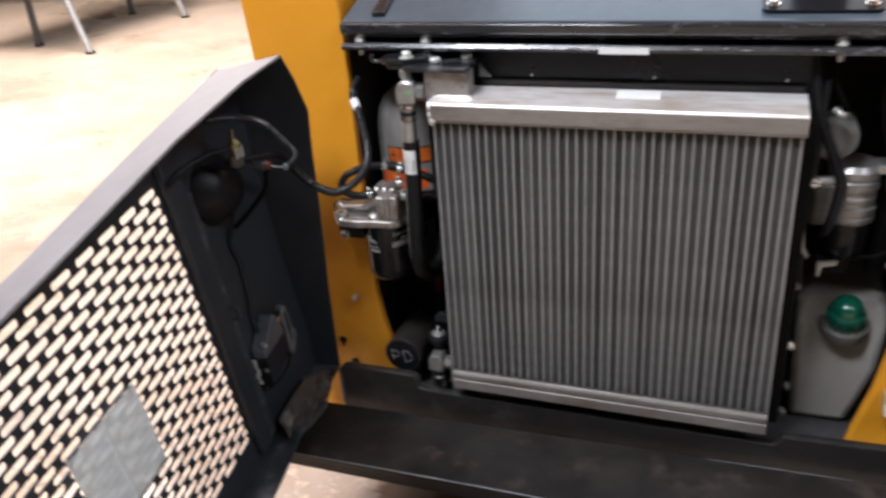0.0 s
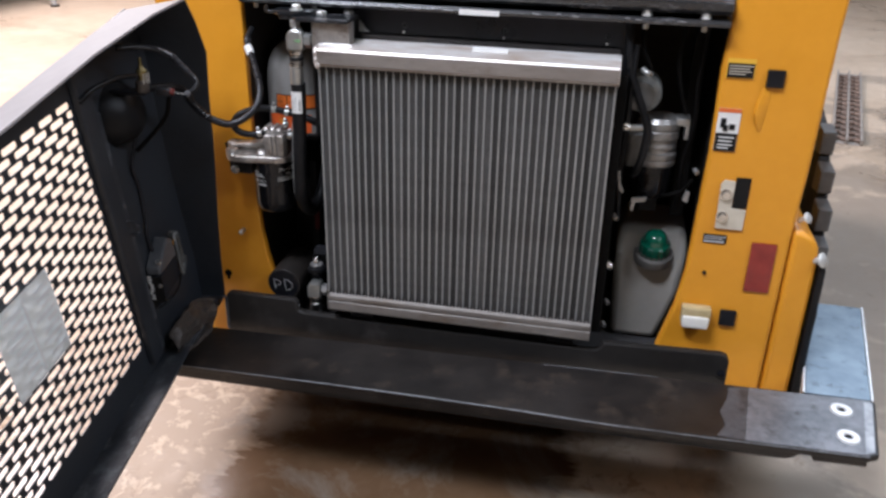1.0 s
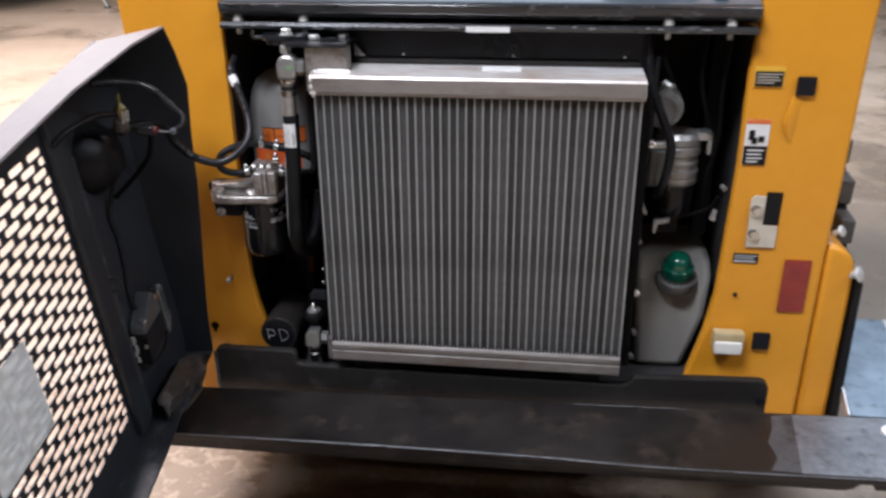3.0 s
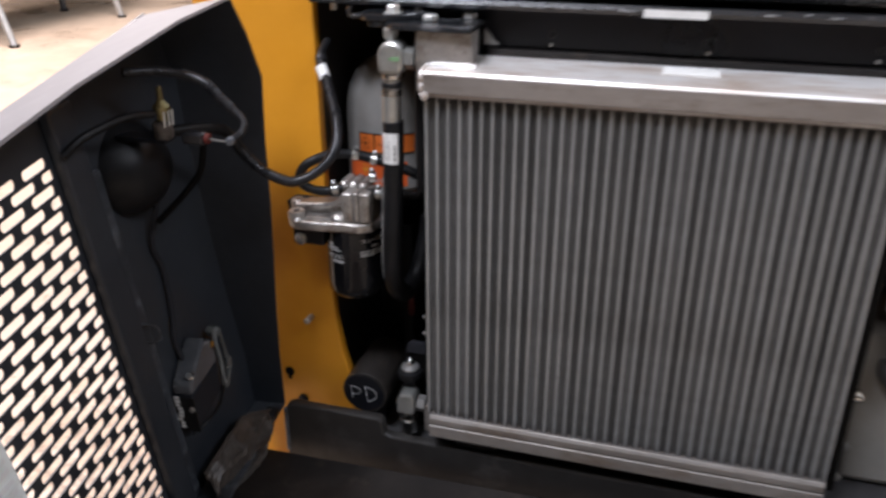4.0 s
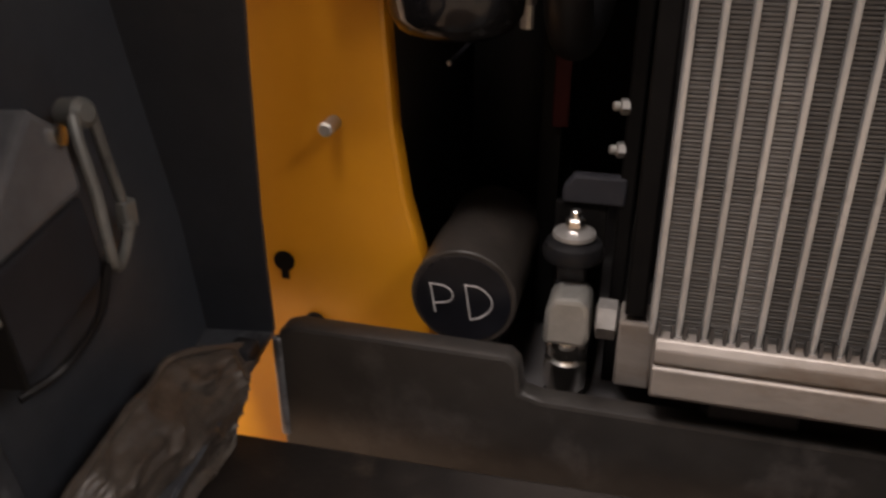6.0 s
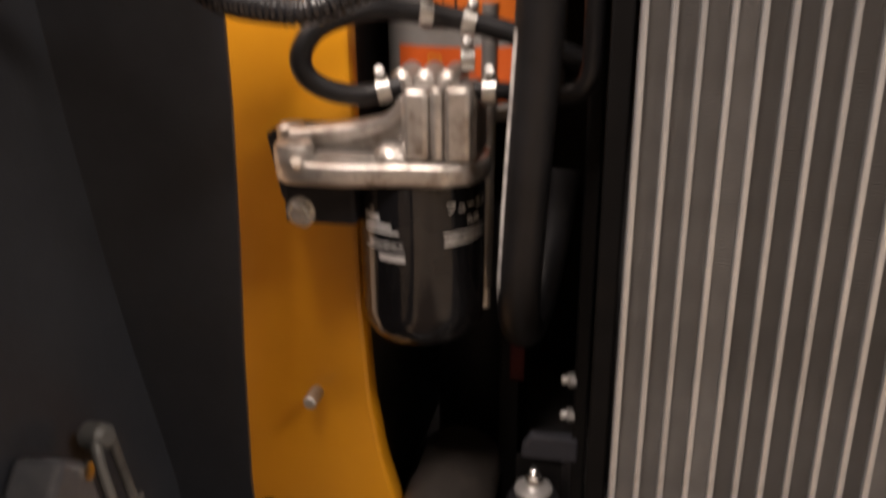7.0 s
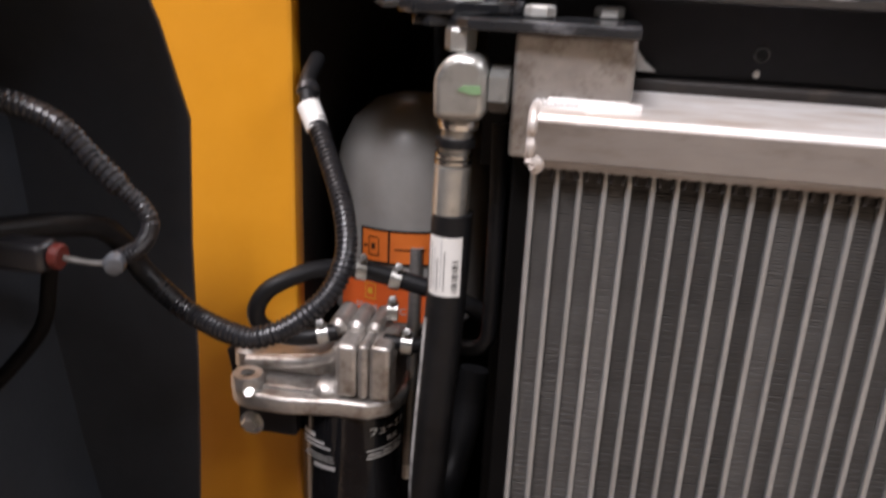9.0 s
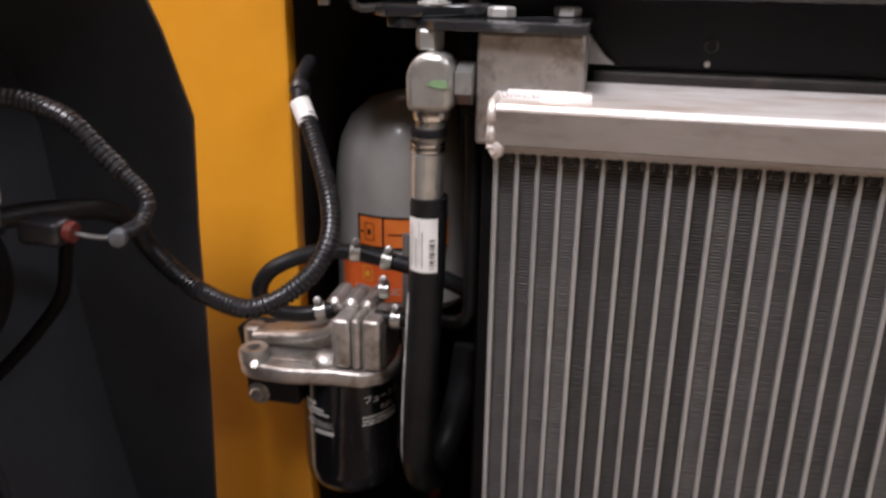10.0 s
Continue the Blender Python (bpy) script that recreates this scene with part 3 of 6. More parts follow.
# lip under the hood
part("lip", prism([(1.368, 1.0965), (1.362, 1.0985), (1.361, 1.104), (1.366, 1.110), (1.50, 1.113), (1.50, 1.104), (1.372, 1.102), (1.372, 1.0965)],
                        "x", -0.748, 0.284), "lip", loader, "glossy black folded steel lip")
part("hood_front", prism([(1.392, 1.116), (1.372, 1.120), (1.362, 1.130), (1.360, 1.146), (1.368, 1.150), (1.45, 1.160), (1.45, 1.116)], "x", -0.748, 0.286, 0.003), "lip", loader)
HOOD = Matrix.Translation((-0.23, 1.366, 1.151)) @ Matrix.Rotation(math.atan(0.33), 4, "X")
hood = part("hood", box(-0.515, 0.515, 0.0, 0.98, -0.012, 0.0, 0.003), "hood", loader, "grey-blue painted steel engine hood", HOOD)
for sx, slant in ((-0.452, -0.07), (0.452, 0.07)):
    rib = bmesh.new()
    prism(rounded(-0.013, 0.013, -0.004, 0.011, 0.0065, 5), "y", 0.016, 0.60, 0.003, rib)
    part("rib", rib, "lip", hood, "pressed rib", HOOD @ Matrix.Translation((sx * 0.98, 0, 0)) @ Matrix.Rotation(-slant, 4, "Z"))
part("bolt", hex_bolt((0.470, 0.335, 0.011), (0, 0, 1), 0.008, 0.006), "zinc", hood, "zinc bolt", HOOD)
part("rivet", lathe([(0.012, 0), (0.010, 0.003), (0, 0.004)], (0, 0, 0), (0, 0, 1), 16), "white", hood, "pale plug", HOOD @ Matrix.Translation((-0.319, 0.27, 0)))
flange = part("exhaust_flange", prism(rounded(0.228, 0.406, 0.022, 0.205, 0.012), "z", 0.0005, 0.007, 0.001), "black", hood, "black steel exhaust flange", HOOD)
for fx in (0.245, 0.389):
    for fy in (0.042, 0.186):
        part("bolt", hex_bolt((fx, fy, 0.007), (0, 0, 1), 0.008, 0.006), "zinc", hood, "zinc bolt", HOOD)
part("exhaust_pipe", tube([(0.088, 1.512, 1.185), (0.088, 1.512, 1.200), (0.088, 1.508, 1.212), (0.088, 1.498, 1.221), (0.088, 1.488, 1.2255)], 0.0435, 32, 6), "pitch", hood, "short black exhaust elbow")
part("pipe_mouth", lathe([(0.0440, 0.0), (0.0440, 0.036), (0.0432, 0.0385), (0.0415, 0.0385), (0.0405, 0.036), (0.0400, 0.003), (0.0, 0.002)], (0.088, 1.488, 1.2255), (0.088, 0.488, 1.575), 36), "pitch", hood, "sooty black open mouth")
for bx in (-0.715, -0.581, 0.122, 0.236):
    part("bolt", lathe([(0, 0), (0.0105, 0), (0.0105, 0.003), (0.009, 0.004), (0.009, 0.012), (0.007, 0.015), (0, 0.015)], (bx, 1.378, 1.1115), (bx, 1.378, 2), 12), "zinc_pale", loader, "lip bolt")
    part("bolt_end", rod((bx, 1.378, 1.1035), (bx, 1.378, 1.086), 0.0055, 10), "zinc_dull", loader)
# pale dashes: scratches plus the streaky highlight painted along the lip
random.seed(5)
for k in range(22):
    x0 = random.choice((random.uniform(-0.745, -0.64), random.uniform(-0.52, -0.28), random.uniform(-0.14, 0.26)))
    w_ = random.uniform(0.006, 0.034)
    z_ = random.uniform(1.1035, 1.1075)
    part("scratch_highlight", prism([(x0, z_), (x0 + w_ * 0.6, z_ - 0.0004), (x0 + w_, z_ + 0.0003), (x0 + w_ * 0.4, z_ + 0.0016)], "y", 1.3606, 1.3612), "worn_steel", loader)
part("lip_label", box(-0.258, -0.174, 1.3585, 1.3602, 1.0970, 1.1075), "white", loader, "small white label on the lip")

# sill and bumper
def tilted(bm):
    """The bumper hangs a little lower on its hinge side."""
    for v in bm.verts:
        v.co.z += 0.0205 * (v.co.x - 0.39)
    return bm


sill = [(-0.822, 0.262), (-0.822, 0.388), (-0.816, 0.400), (-0.804, 0.404), (-0.640, 0.404), (-0.632, 0.396), (-0.630, 0.374), (-0.615, 0.370), (0.095, 0.368),
        (0.105, 0.376), (0.110, 0.390), (0.370, 0.398), (0.384, 0.394), (0.391, 0.380), (0.391, 0.290)]
part("sill", prism(sill, "y", 1.298, 1.318, 0.004), "sill", loader, "dirty black steel sill")
BUMPER_FRONT = [(-0.88, 1.0985), (-0.41, 1.0940), (-0.09, 1.0855), (0.155, 1.0735), (0.640, 1.0715)]
bumper_outline = [(-0.90, 1.112)] + BUMPER_FRONT + [(0.660, 1.083), (0.697, 1.266), (0.690, 1.276), (-0.90, 1.276)]
part("bumper", tilted(prism(bumper_outline, "z", 0.323, 0.337, 0.003)), "bumper", loader, "worn black steel bumper plate")


def bumper_front(x):
    for (xa, ya), (xb, yb) in zip(BUMPER_FRONT, BUMPER_FRONT[1:]):
        if x <= xb:
            return ya + (yb - ya) * (x - xa) / (xb - xa)
    return BUMPER_FRONT[-1][1]


flange_view = [(-0.88, 0.304), (-0.41, 0.305), (-0.09, 0.307), (0.155, 0.309), (0.486, 0.307), (0.500, 0.312), (0.512, 0.3225), (0.534, 0.3225), (0.540, 0.311), (0.638, 0.312),
               (0.638, 0.3235), (0.155, 0.3235), (-0.09, 0.3235), (-0.41, 0.3235), (-0.88, 0.3235)]
bm = prism(flange_view, "y", 0.0012, 0.022)
for v in bm.verts:
    v.co.y += bumper_front(v.co.x)
edge_line = [(x, y - 0.0004, 0.3364) for x, y in BUMPER_FRONT]
part("wear_highlight_edge", tilted(tube(edge_line, 0.0011, 6, 6)), "scuffed", loader, "rubbed front edge")
part("bumper_flange", tilted(bm), "bumper", loader, "black bumper flange with a notch")
# two thin sheets paint the bumper end's grey reflection and its soft start
part("bumper_sheen_fade", tilted(prism([(0.352, 1.082), (0.4065, 1.0775), (0.4355, 1.270), (0.392, 1.262), (0.384, 1.215), (0.366, 1.17), (0.372, 1.12)], "z", 0.3372, 0.3378)), "half_sheen", loader, "painted fade into the bumper end's reflection")
part("bumper_end", tilted(prism([(0.407, 1.077), (0.637, 1.0755), (0.653, 1.086), (0.688, 1.262), (0.684, 1.270), (0.436, 1.270)], "z", 0.3372, 0.3380)), "scuffed", loader, "scuffed bumper end with a painted grey reflection")
part("wear_highlight_edge", tilted(prism([(0.634, 1.079), (0.6525, 1.087), (0.6895, 1.262), (0.672, 1.262)], "z", 0.3382, 0.3388)), "worn_steel", loader, "bright edge, wear and painted highlight")
# pale line painted in as the highlight along the bumper's rear edge
part("wear_highlight_edge", tilted(tube([(-0.02, 1.2735, 0.3362), (0.11, 1.2738, 0.3364), (0.24, 1.2735, 0.3362)], 0.0010, 6, 4)), "scuffed", loader, "bright edge, wear and painted highlight")
part("wear_highlight_edge", rod((-0.8195, 1.2995, 0.300), (-0.8195, 1.2995, 0.392), 0.0042, 12, None, 0.001), "scuffed", loader, "rubbed edge")
part("post_bolt", lathe([(0.010, 0), (0.010, 0.004), (0.005, 0.006), (0, 0.006)], (-0.829, 1.39, 0.350), (-0.829, 0, 0.350), 14), "black", loader, "black bolt")
for bx, by in ((0.618, 1.222), (0.612, 1.128)):
    cone = lathe([(0.023, 0), (0.021, 0.004), (0.012, 0.0048), (0.0095, 0.001), (0, 0.001)], (bx, by, 0.3425), (bx, by, 1), 24)
    bolt = part("bumper_bolt", cone, "bolt_bright", loader, "bright domed socket bolt")
    part("socket", lathe([(0.0092, 0.0), (0.0092, 0.0012), (0.0, 0.0012)], (bx, by, 0.3435), (bx, by, 1), 6), "ink", bolt)
part("side_plate", prism([(0.556, 1.279), (0.692, 1.279), (0.772, 1.722), (0.60, 1.722), (0.577, 1.39)], "z", 0.318, 0.340, 0.002), "plate_steel", loader, "blue-grey steel side plate")
part("plate_edge", prism([(0.6925, 1.279), (0.6965, 1.279), (0.777, 1.722), (0.773, 1.722)], "z", 0.318, 0.3412), "edge_steel", loader, "bright edge, wear and painted highlight")
part("plate_edge", prism([(0.551, 1.279), (0.555, 1.279), (0.576, 1.39), (0.572, 1.39)], "z", 0.318, 0.3412), "edge_steel", loader, "bright edge, wear and painted highlight")
part("sill_bolt", lathe([(0.010, 0), (0.010, 0.004), (0.006, 0.006), (0, 0.006)], (0.378, 1.298, 0.348), (0.378, 0, 0.348), 14), "black", loader, "black bolt")

# fender and track
fender = [(0.489, 0.200), (0.489, 0.672), (0.512, 0.668), (0.535, 0.656), (0.548, 0.634), (0.552, 0.598), (0.554, 0.200)]
part("fender", prism(fender, "y", 1.3925, 1.70, 0.012, segments=3), "yellow", loader, "yellow steel track fender")
part("fender_edge", prism([(0.5555, 0.604), (0.570, 0.590), (0.578, 0.20), (0.557, 0.20)], "y", 1.386, 1.70, 0.004), "rubber", loader, "black edge strip")
for place, way, r in (((0.512, 1.405, 0.700), (0.6, -0.55, 0.5), 0.012), ((0.557, 1.389, 0.612), (0.7, -0.6, 0.4), 0.017)):
    q = Vector(place)
    part("fender_bolt", lathe([(0, -0.02), (r * 0.5, -0.02), (r * 0.5, 0), (r, 0), (r, 0.002), (r * 0.75, 0.005), (0, 0.006)], q, q + Vector(way), 20), "zinc_pale", loader, "bright bolt head")


def track_y(z):
    return 1.545 + 0.05 * max(0.0, z - 0.35) + 0.95 * max(0.0, z - 0.40) ** 1.8


outline = [(track_y(z) + 0.035, z) for z in (0.10, 0.2, 0.3, 0.4, 0.5, 0.6, 0.7, 0.78)] + [(2.1, 0.88), (3.4, 0.88), (3.4, 0.05), (1.75, 0.05)]
track = part("track_belt", prism(outline, "x", 0.590, 0.6175, 0.004), "track_dark", loader, "dusty rubber track")
for k in range(9):
    z = 0.135 + 0.080 * k
    y = track_y(z)
    lug = prism([(y, z - 0.029), (y - 0.003, z + 0.028), (y + 0.06, z + 0.036), (y + 0.06, z - 0.036)], "x", 0.586, 0.620, 0.004)
    part("track_lug", lug, "track", track)


# ---- stickers and fittings on the post ----
Y = 1.3885


def post_sheet(x0, x1, z0, z1, material, name, label, parent, depth=0.0012, lift=0.0):
    return part(name, box(x0, x1, Y - depth - lift, Y - lift, z0, z1), material, parent, label)


def bars(parent, x0, x1, rows, material, lift, widths=(1.0, 0.86, 0.94, 0.7)):
    for k, (z, h) in enumerate(rows):
        post_sheet(x0, x0 + (x1 - x0) * widths[k % len(widths)], z, z + h, material, "print", "", parent, 0.0006, lift)


s = post_sheet(0.2925, 0.348, 0.996, 1.036, "warn_yellow", "sticker", "yellow and black warning sticker", loader)
post_sheet(0.2945, 0.346, 0.9975, 1.0265, "ink", "print", "", s, 0.0006, 0.0013)
bars(s, 0.297, 0.344, [(1.0205, 0.0016), (1.0150, 0.0016), (1.0095, 0.0016), (1.0040, 0.0016)], "latch_pale", 0.0020)
s = post_sheet(0.291, 0.336, 0.841, 0.933, "white", "sticker", "white, orange and black warning sticker", loader)
post_sheet(0.291, 0.336, 0.9245, 0.933, "warn_red", "print", "orange band", s, 0.0006, 0.0013)
post_sheet(0.2915, 0.3355, 0.8415, 0.880, "ink", "print", "", s, 0.0006, 0.0013)
bars(s, 0.298, 0.330, [(0.870, 0.0024), (0.862, 0.0024), (0.854, 0.0024), (0.847, 0.0024)], "white", 0.0020)
for (x0, x1, z0, z1) in ((0.298, 0.309, 0.892, 0.912), (0.304, 0.314, 0.884, 0.897), (0.316, 0.328, 0.888, 0.900)):
    post_sheet(x0, x1, z0, z1, "ink", "print", "", s, 0.0006, 0.0020)
s = post_sheet(0.302, 0.352, 0.628, 0.649, "ink", "sticker", "small black and white sticker", loader)
bars(s, 0.304, 0.350, [(0.643, 0.002), (0.638, 0.002), (0.630, 0.004)], "grey_ink", 0.0013)
part("square_plug", box(0.372, 0.407, Y - 0.007, Y, 0.982, 1.018, 0.002), "black", loader, "black plastic square plug")
part("square_plug", box(0.366, 0.402, Y - 0.007, Y, 0.426, 0.466, 0.002), "black", loader, "black plastic square plug")
bracket = part("latch_plate", prism([(0.322, 0.665), (0.380, 0.665), (0.380, 0.712), (0.349, 0.714), (0.349, 0.776), (0.327, 0.778), (0.320, 0.768)], "y", Y - 0.004, Y, 0.001), "latch_pale", loader, "pale grey latch plate")
for z in (0.746, 0.694):
    part("bolt", hex_bolt((0.3335, Y - 0.004, z), (0, -1, 0), 0.010, 0.007), "zinc", bracket, "zinc bolt")
part("slot", box(0.350, 0.381, Y - 0.0012, Y, 0.714, 0.785), "ink", loader, "black latch slot")
part("reflector", box(0.406, 0.460, Y - 0.003, Y, 0.519, 0.639, 0.001), "reflector", loader, "dark red reflector")
lamp = part("plate_lamp", box(0.279, 0.345, Y - 0.026, Y, 0.428, 0.473, 0.006), "lamp_cream", loader, "small marker lamp housing")
part("lens", box(0.282, 0.342, Y - 0.030, Y - 0.006, 0.421, 0.452, 0.005), "lamp_clear", lamp, "clear lens")
part("rivet", lathe([(0.005, 0), (0.004, 0.003), (0, 0.003)], (0.317, Y, 0.553), (0.317, 0, 0.553), 12), "black", loader)
flap_rows = [(0.980, 0.368, 0.386, 0.002), (0.965, 0.365, 0.386, 0.007), (0.945, 0.360, 0.385, 0.012), (0.926, 0.358, 0.383, 0.013), (0.908, 0.363, 0.381, 0.009), (0.890, 0.372, 0.379, 0.002)]
bm = bmesh.new()
strips = [[bm.verts.new(q) for q in ((xa, Y, z), (xa + 0.004, Y - lift * 0.6, z), (xa * 0.45 + xb * 0.55, Y - lift * 0.4, z), (xb, Y, z))] for z, xa, xb, lift in flap_rows]
for upper, lower in zip(strips, strips[1:]):
    for k in range(3):
        bm.faces.new((upper[k], upper[k + 1], lower[k + 1], lower[k]))
bmesh.ops.recalc_face_normals(bm, faces=bm.faces)
part("tab", bm, "yellow", loader, "pressed yellow fold in the post")
part("rivet", rod((-0.798, 1.389, 0.537), (-0.798, 1.366, 0.537), 0.0058, 14, None, 0.0015), "zinc_dull", loader, "zinc pin in the post")
part("keyhole", rod((-0.853, 1.3895, 0.408), (-0.853, 1.3885, 0.408), 0.0095, 20), "pitch", loader)
part("keyhole", box(-0.8565, -0.8495, 1.3887, 1.3893, 0.391, 0.408), "pitch", loader)
# ---- the radiator ----
radiator = thing("radiator", (-0.235, 1.33, 0.325), "bare aluminium radiator with upright tubes, standing in the open bay", "radiator")
X0, PITCH, GAPS = -0.5445, 0.01632, 38
ZB, ZT = 0.444, 0.987
part("core", box(X0 + 0.004, X0 + PITCH * GAPS - 0.001, 1.318, 1.365, ZB, ZT), "core_shade", radiator, "box painted dark for the shade inside the core")
top_tank = part("top_tank", prism([(1.284, 0.990), (1.2805, 0.994), (1.2805, 1.0205), (1.2835, 1.0245), (1.384, 1.0295), (1.390, 1.024), (1.390, 0.990), (1.29, 0.985)], "x", -0.548, 0.082, 0.0012),
                "tank_alu", radiator, "brushed aluminium top tank")
# thin stained plate, also coloured darker than the tank top for its shade
part("front_face", prism([(1.2795, 0.9935), (1.2795, 1.0195), (1.2812, 1.0205), (1.2812, 0.9925)], "x", -0.5465, 0.0805, 0.0004), "tank_face_shade", top_tank, "brown-stained front face with its shade in the colour")
bead = tube([(-0.5475, 1.281 + 0.0016 * math.sin(k * 1.7), 0.990 + 0.031 * k / 8) for k in range(9)] + [(-0.5475, 1.286 + 0.010 * k, 1.0245 + 0.0005 * k) for k in range(7)], 0.0036, 8, 2)
part("weld_bead", bead, "tank_alu", top_tank, "rough weld bead")
part("weld_bead", tube([(-0.54 + 0.016 * k, 1.311 + 0.001 * math.sin(k * 2.1), 1.0265) for k in range(5)], 0.0045, 8, 3), "tank_alu", top_tank, "rough weld bead")
part("weld_bead", tube([(-0.5465 + 0.004 * math.sin(k), 1.2825, 0.9865 + 0.002 * k) for k in range(4)], 0.006, 8, 3), "tank_alu", top_tank, "rough weld bead")
for k in range(9):
    q = Vector((-0.543 + 0.0034 * k, 1.3075, 1.0265 + 0.0004 * (k % 2)))
    part("weld_ripple", lathe([(0, -0.0024), (0.0028, -0.0016), (0.0036, 0.0), (0.0028, 0.0016), (0, 0.0024)], q, q + Vector((1, 0.15, 0.1)), 12), "tank_alu", top_tank)
part("label", prism([(1.335, 1.0274), (1.373, 1.0293), (1.373, 1.0302), (1.335, 1.0283)], "x", -0.225, -0.150), "white", top_tank, "pale label on the top tank")
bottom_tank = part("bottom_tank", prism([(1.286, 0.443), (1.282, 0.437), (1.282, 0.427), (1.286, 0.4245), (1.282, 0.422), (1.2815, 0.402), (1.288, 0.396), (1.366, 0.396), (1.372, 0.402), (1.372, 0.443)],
                                         "x", -0.542, 0.078, 0.0012), "tank_shaded", radiator, "dull aluminium bottom tank with a groove, shade in its colour")
# upright tubes, all on one mesh
bm = prism(rounded(-0.0021, 0.0021, 1.2915, 1.330, 0.0015, 2), "z", ZB - 0.001, ZT + 0.001)
bm.transform(Matrix.Translation((0.235, -1.33, -0.325)))
tube_mesh = mesh_of(bm, "tube")
tube_mesh.materials.append(M["bar_alu"])
random.seed(4)
for k in range(GAPS + 1):
    ob = new("tube", tube_mesh)
    ob.parent = radiator
    ob.location = (X0 + PITCH * k + random.uniform(-0.0004, 0.0004), random.uniform(-0.0005, 0.0005), 0)
    BASE[ob.name] = BASE[radiator.name]
# corrugated fins between them, all on one mesh
N = 205
verts, faces = [], []
half = (PITCH - 0.0041) / 2
step = (ZT - ZB) / (2 * N)
for k in range(2 * N + 1):
    z = ZB + step * k
    lead = 0.0005 if k % 4 < 2 else 0.0
    verts += [(-half, 1.2955 + lead, z), (half, 1.2955 + lead, z), (half, 1.3090, z + 0.0009), (-half, 1.3090, z + 0.0009)]
for k in range(2 * N):
    a, b = 4 * k, 4 * (k + 1)
    faces.append((a, a + 1, a + 2, a + 3))
    faces.append((a, a + 1, b + 1, b) if k % 2 == 0 else (a + 3, a + 2, b + 2, b + 3))
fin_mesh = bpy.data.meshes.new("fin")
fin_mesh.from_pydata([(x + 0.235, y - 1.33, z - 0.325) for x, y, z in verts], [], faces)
fin_mesh.materials.append(M["fin_shaded"])
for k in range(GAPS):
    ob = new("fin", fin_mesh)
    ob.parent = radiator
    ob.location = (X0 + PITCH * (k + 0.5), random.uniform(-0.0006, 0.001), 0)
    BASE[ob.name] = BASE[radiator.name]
# small folded clips at both ends of the fins
bm = bmesh.new()
for s in (-1, 1):
    prism([(1.2865, -0.007), (1.292, -0.007), (1.294, 0.005), (1.289, 0.007)], "x", s * 0.0042 - 0.0011, s * 0.0042 + 0.0011, 0.0, bm)
bm.transform(Matrix.Translation((0.235, -1.33, -0.325)))
clip_mesh = mesh_of(bm, "clip", False)
clip_mesh.materials.append(M["core_shade"])
for z in (ZT - 0.001, ZB + 0.002):
    for k in range(GAPS):
        ob = new("clip", clip_mesh)
        ob.parent = radiator
        ob.location = (X0 + PITCH * (k + 0.5), 0.001, z)
        BASE[ob.name] = BASE[radiator.name]
part("side_channel", box(-0.564, -0.549, 1.336, 1.376, 0.428, 1.0, 0.002), "pitch", radiator, "black side channel")
part("side_channel", box(0.080, 0.100, 1.325, 1.376, 0.40, 1.0, 0.002), "pitch", radiator, "black side channel")
part("foot", box(-0.50, -0.44, 1.31, 1.36, 0.325, 0.396, 0.002), "bay_black", radiator)
part("foot", box(-0.02, 0.04, 1.31, 1.36, 0.325, 0.396, 0.002), "bay_black", radiator)
for z, y0, x1 in ((0.890, 1.345, 0.116), (0.570, 1.340, 0.112)):
    bm = rod((0.076, y0, z), (x1, y0 - 0.004, z), 0.0072, 14, None, 0.001)
    rod((x1 - 0.014, y0, z), (x1 - 0.004, y0, z), 0.0105, 14, bm, 0.001)
    part("port", bm, "zinc", radiator, "bright pipe stub")
block = part("mounting_block", box(-0.566, -0.483, 1.312, 1.352, 0.986, 1.0735, 0.003), "cast", radiator, "machined aluminium mounting block")
part("lower_block", box(-0.567, -0.541, 1.335, 1.368, 0.368, 0.4225, 0.002), "tank_shaded", radiator, "machined aluminium port block")

# ---- bracket over the block ----
bracket = thing("bracket", (-0.56, 1.33, 1.0735), "black steel bracket bolted on the radiator block", "bracket")
outline = [(-0.482, 1.300), (-0.482, 1.398), (-0.590, 1.398), (-0.604, 1.366), (-0.640, 1.362), (-0.648, 1.345), (-0.642, 1.325), (-0.628, 1.318), (-0.615, 1.322), (-0.598, 1.304)]
part("plate", prism(outline, "z", 1.0737, 1.0815, 0.0015), "lip", bracket)
for bx, by in ((-0.553, 1.345), (-0.504, 1.380)):
    part("bolt", hex_bolt((bx, by, 1.0815), (0, 0, 1), 0.0112, 0.0075, False), "zinc_pale", bracket, "zinc hexagon bolt")
part("arm", prism([(-0.658, 1.350), (-0.654, 1.328), (-0.640, 1.316), (-0.612, 1.318), (-0.582, 1.340), (-0.566, 1.356), (-0.566, 1.376), (-0.64, 1.376), (-0.655, 1.366)], "z", 1.0818, 1.0915, 0.002), "lip", bracket, "black upper arm")
part("hook", tube([(-0.652, 1.330, 1.088), (-0.664, 1.322, 1.088), (-0.668, 1.318, 1.094), (-0.664, 1.318, 1.101)], 0.0035, 8, 6), "lip", bracket)
part("bolt", hex_bolt((-0.606, 1.337, 1.0915), (0, 0, 1), 0.0100, 0.0105), "zinc_pale", bracket, "zinc hexagon bolt")
part("nut", lathe([(0, 0), (0.0105, 0), (0.0115, 0.002), (0.0115, 0.014), (0.0105, 0.016), (0, 0.016)], (-0.606, 1.324, 1.0735), (-0.606, 1.324, 0), 6), "zinc_dull", bracket, "zinc nut")
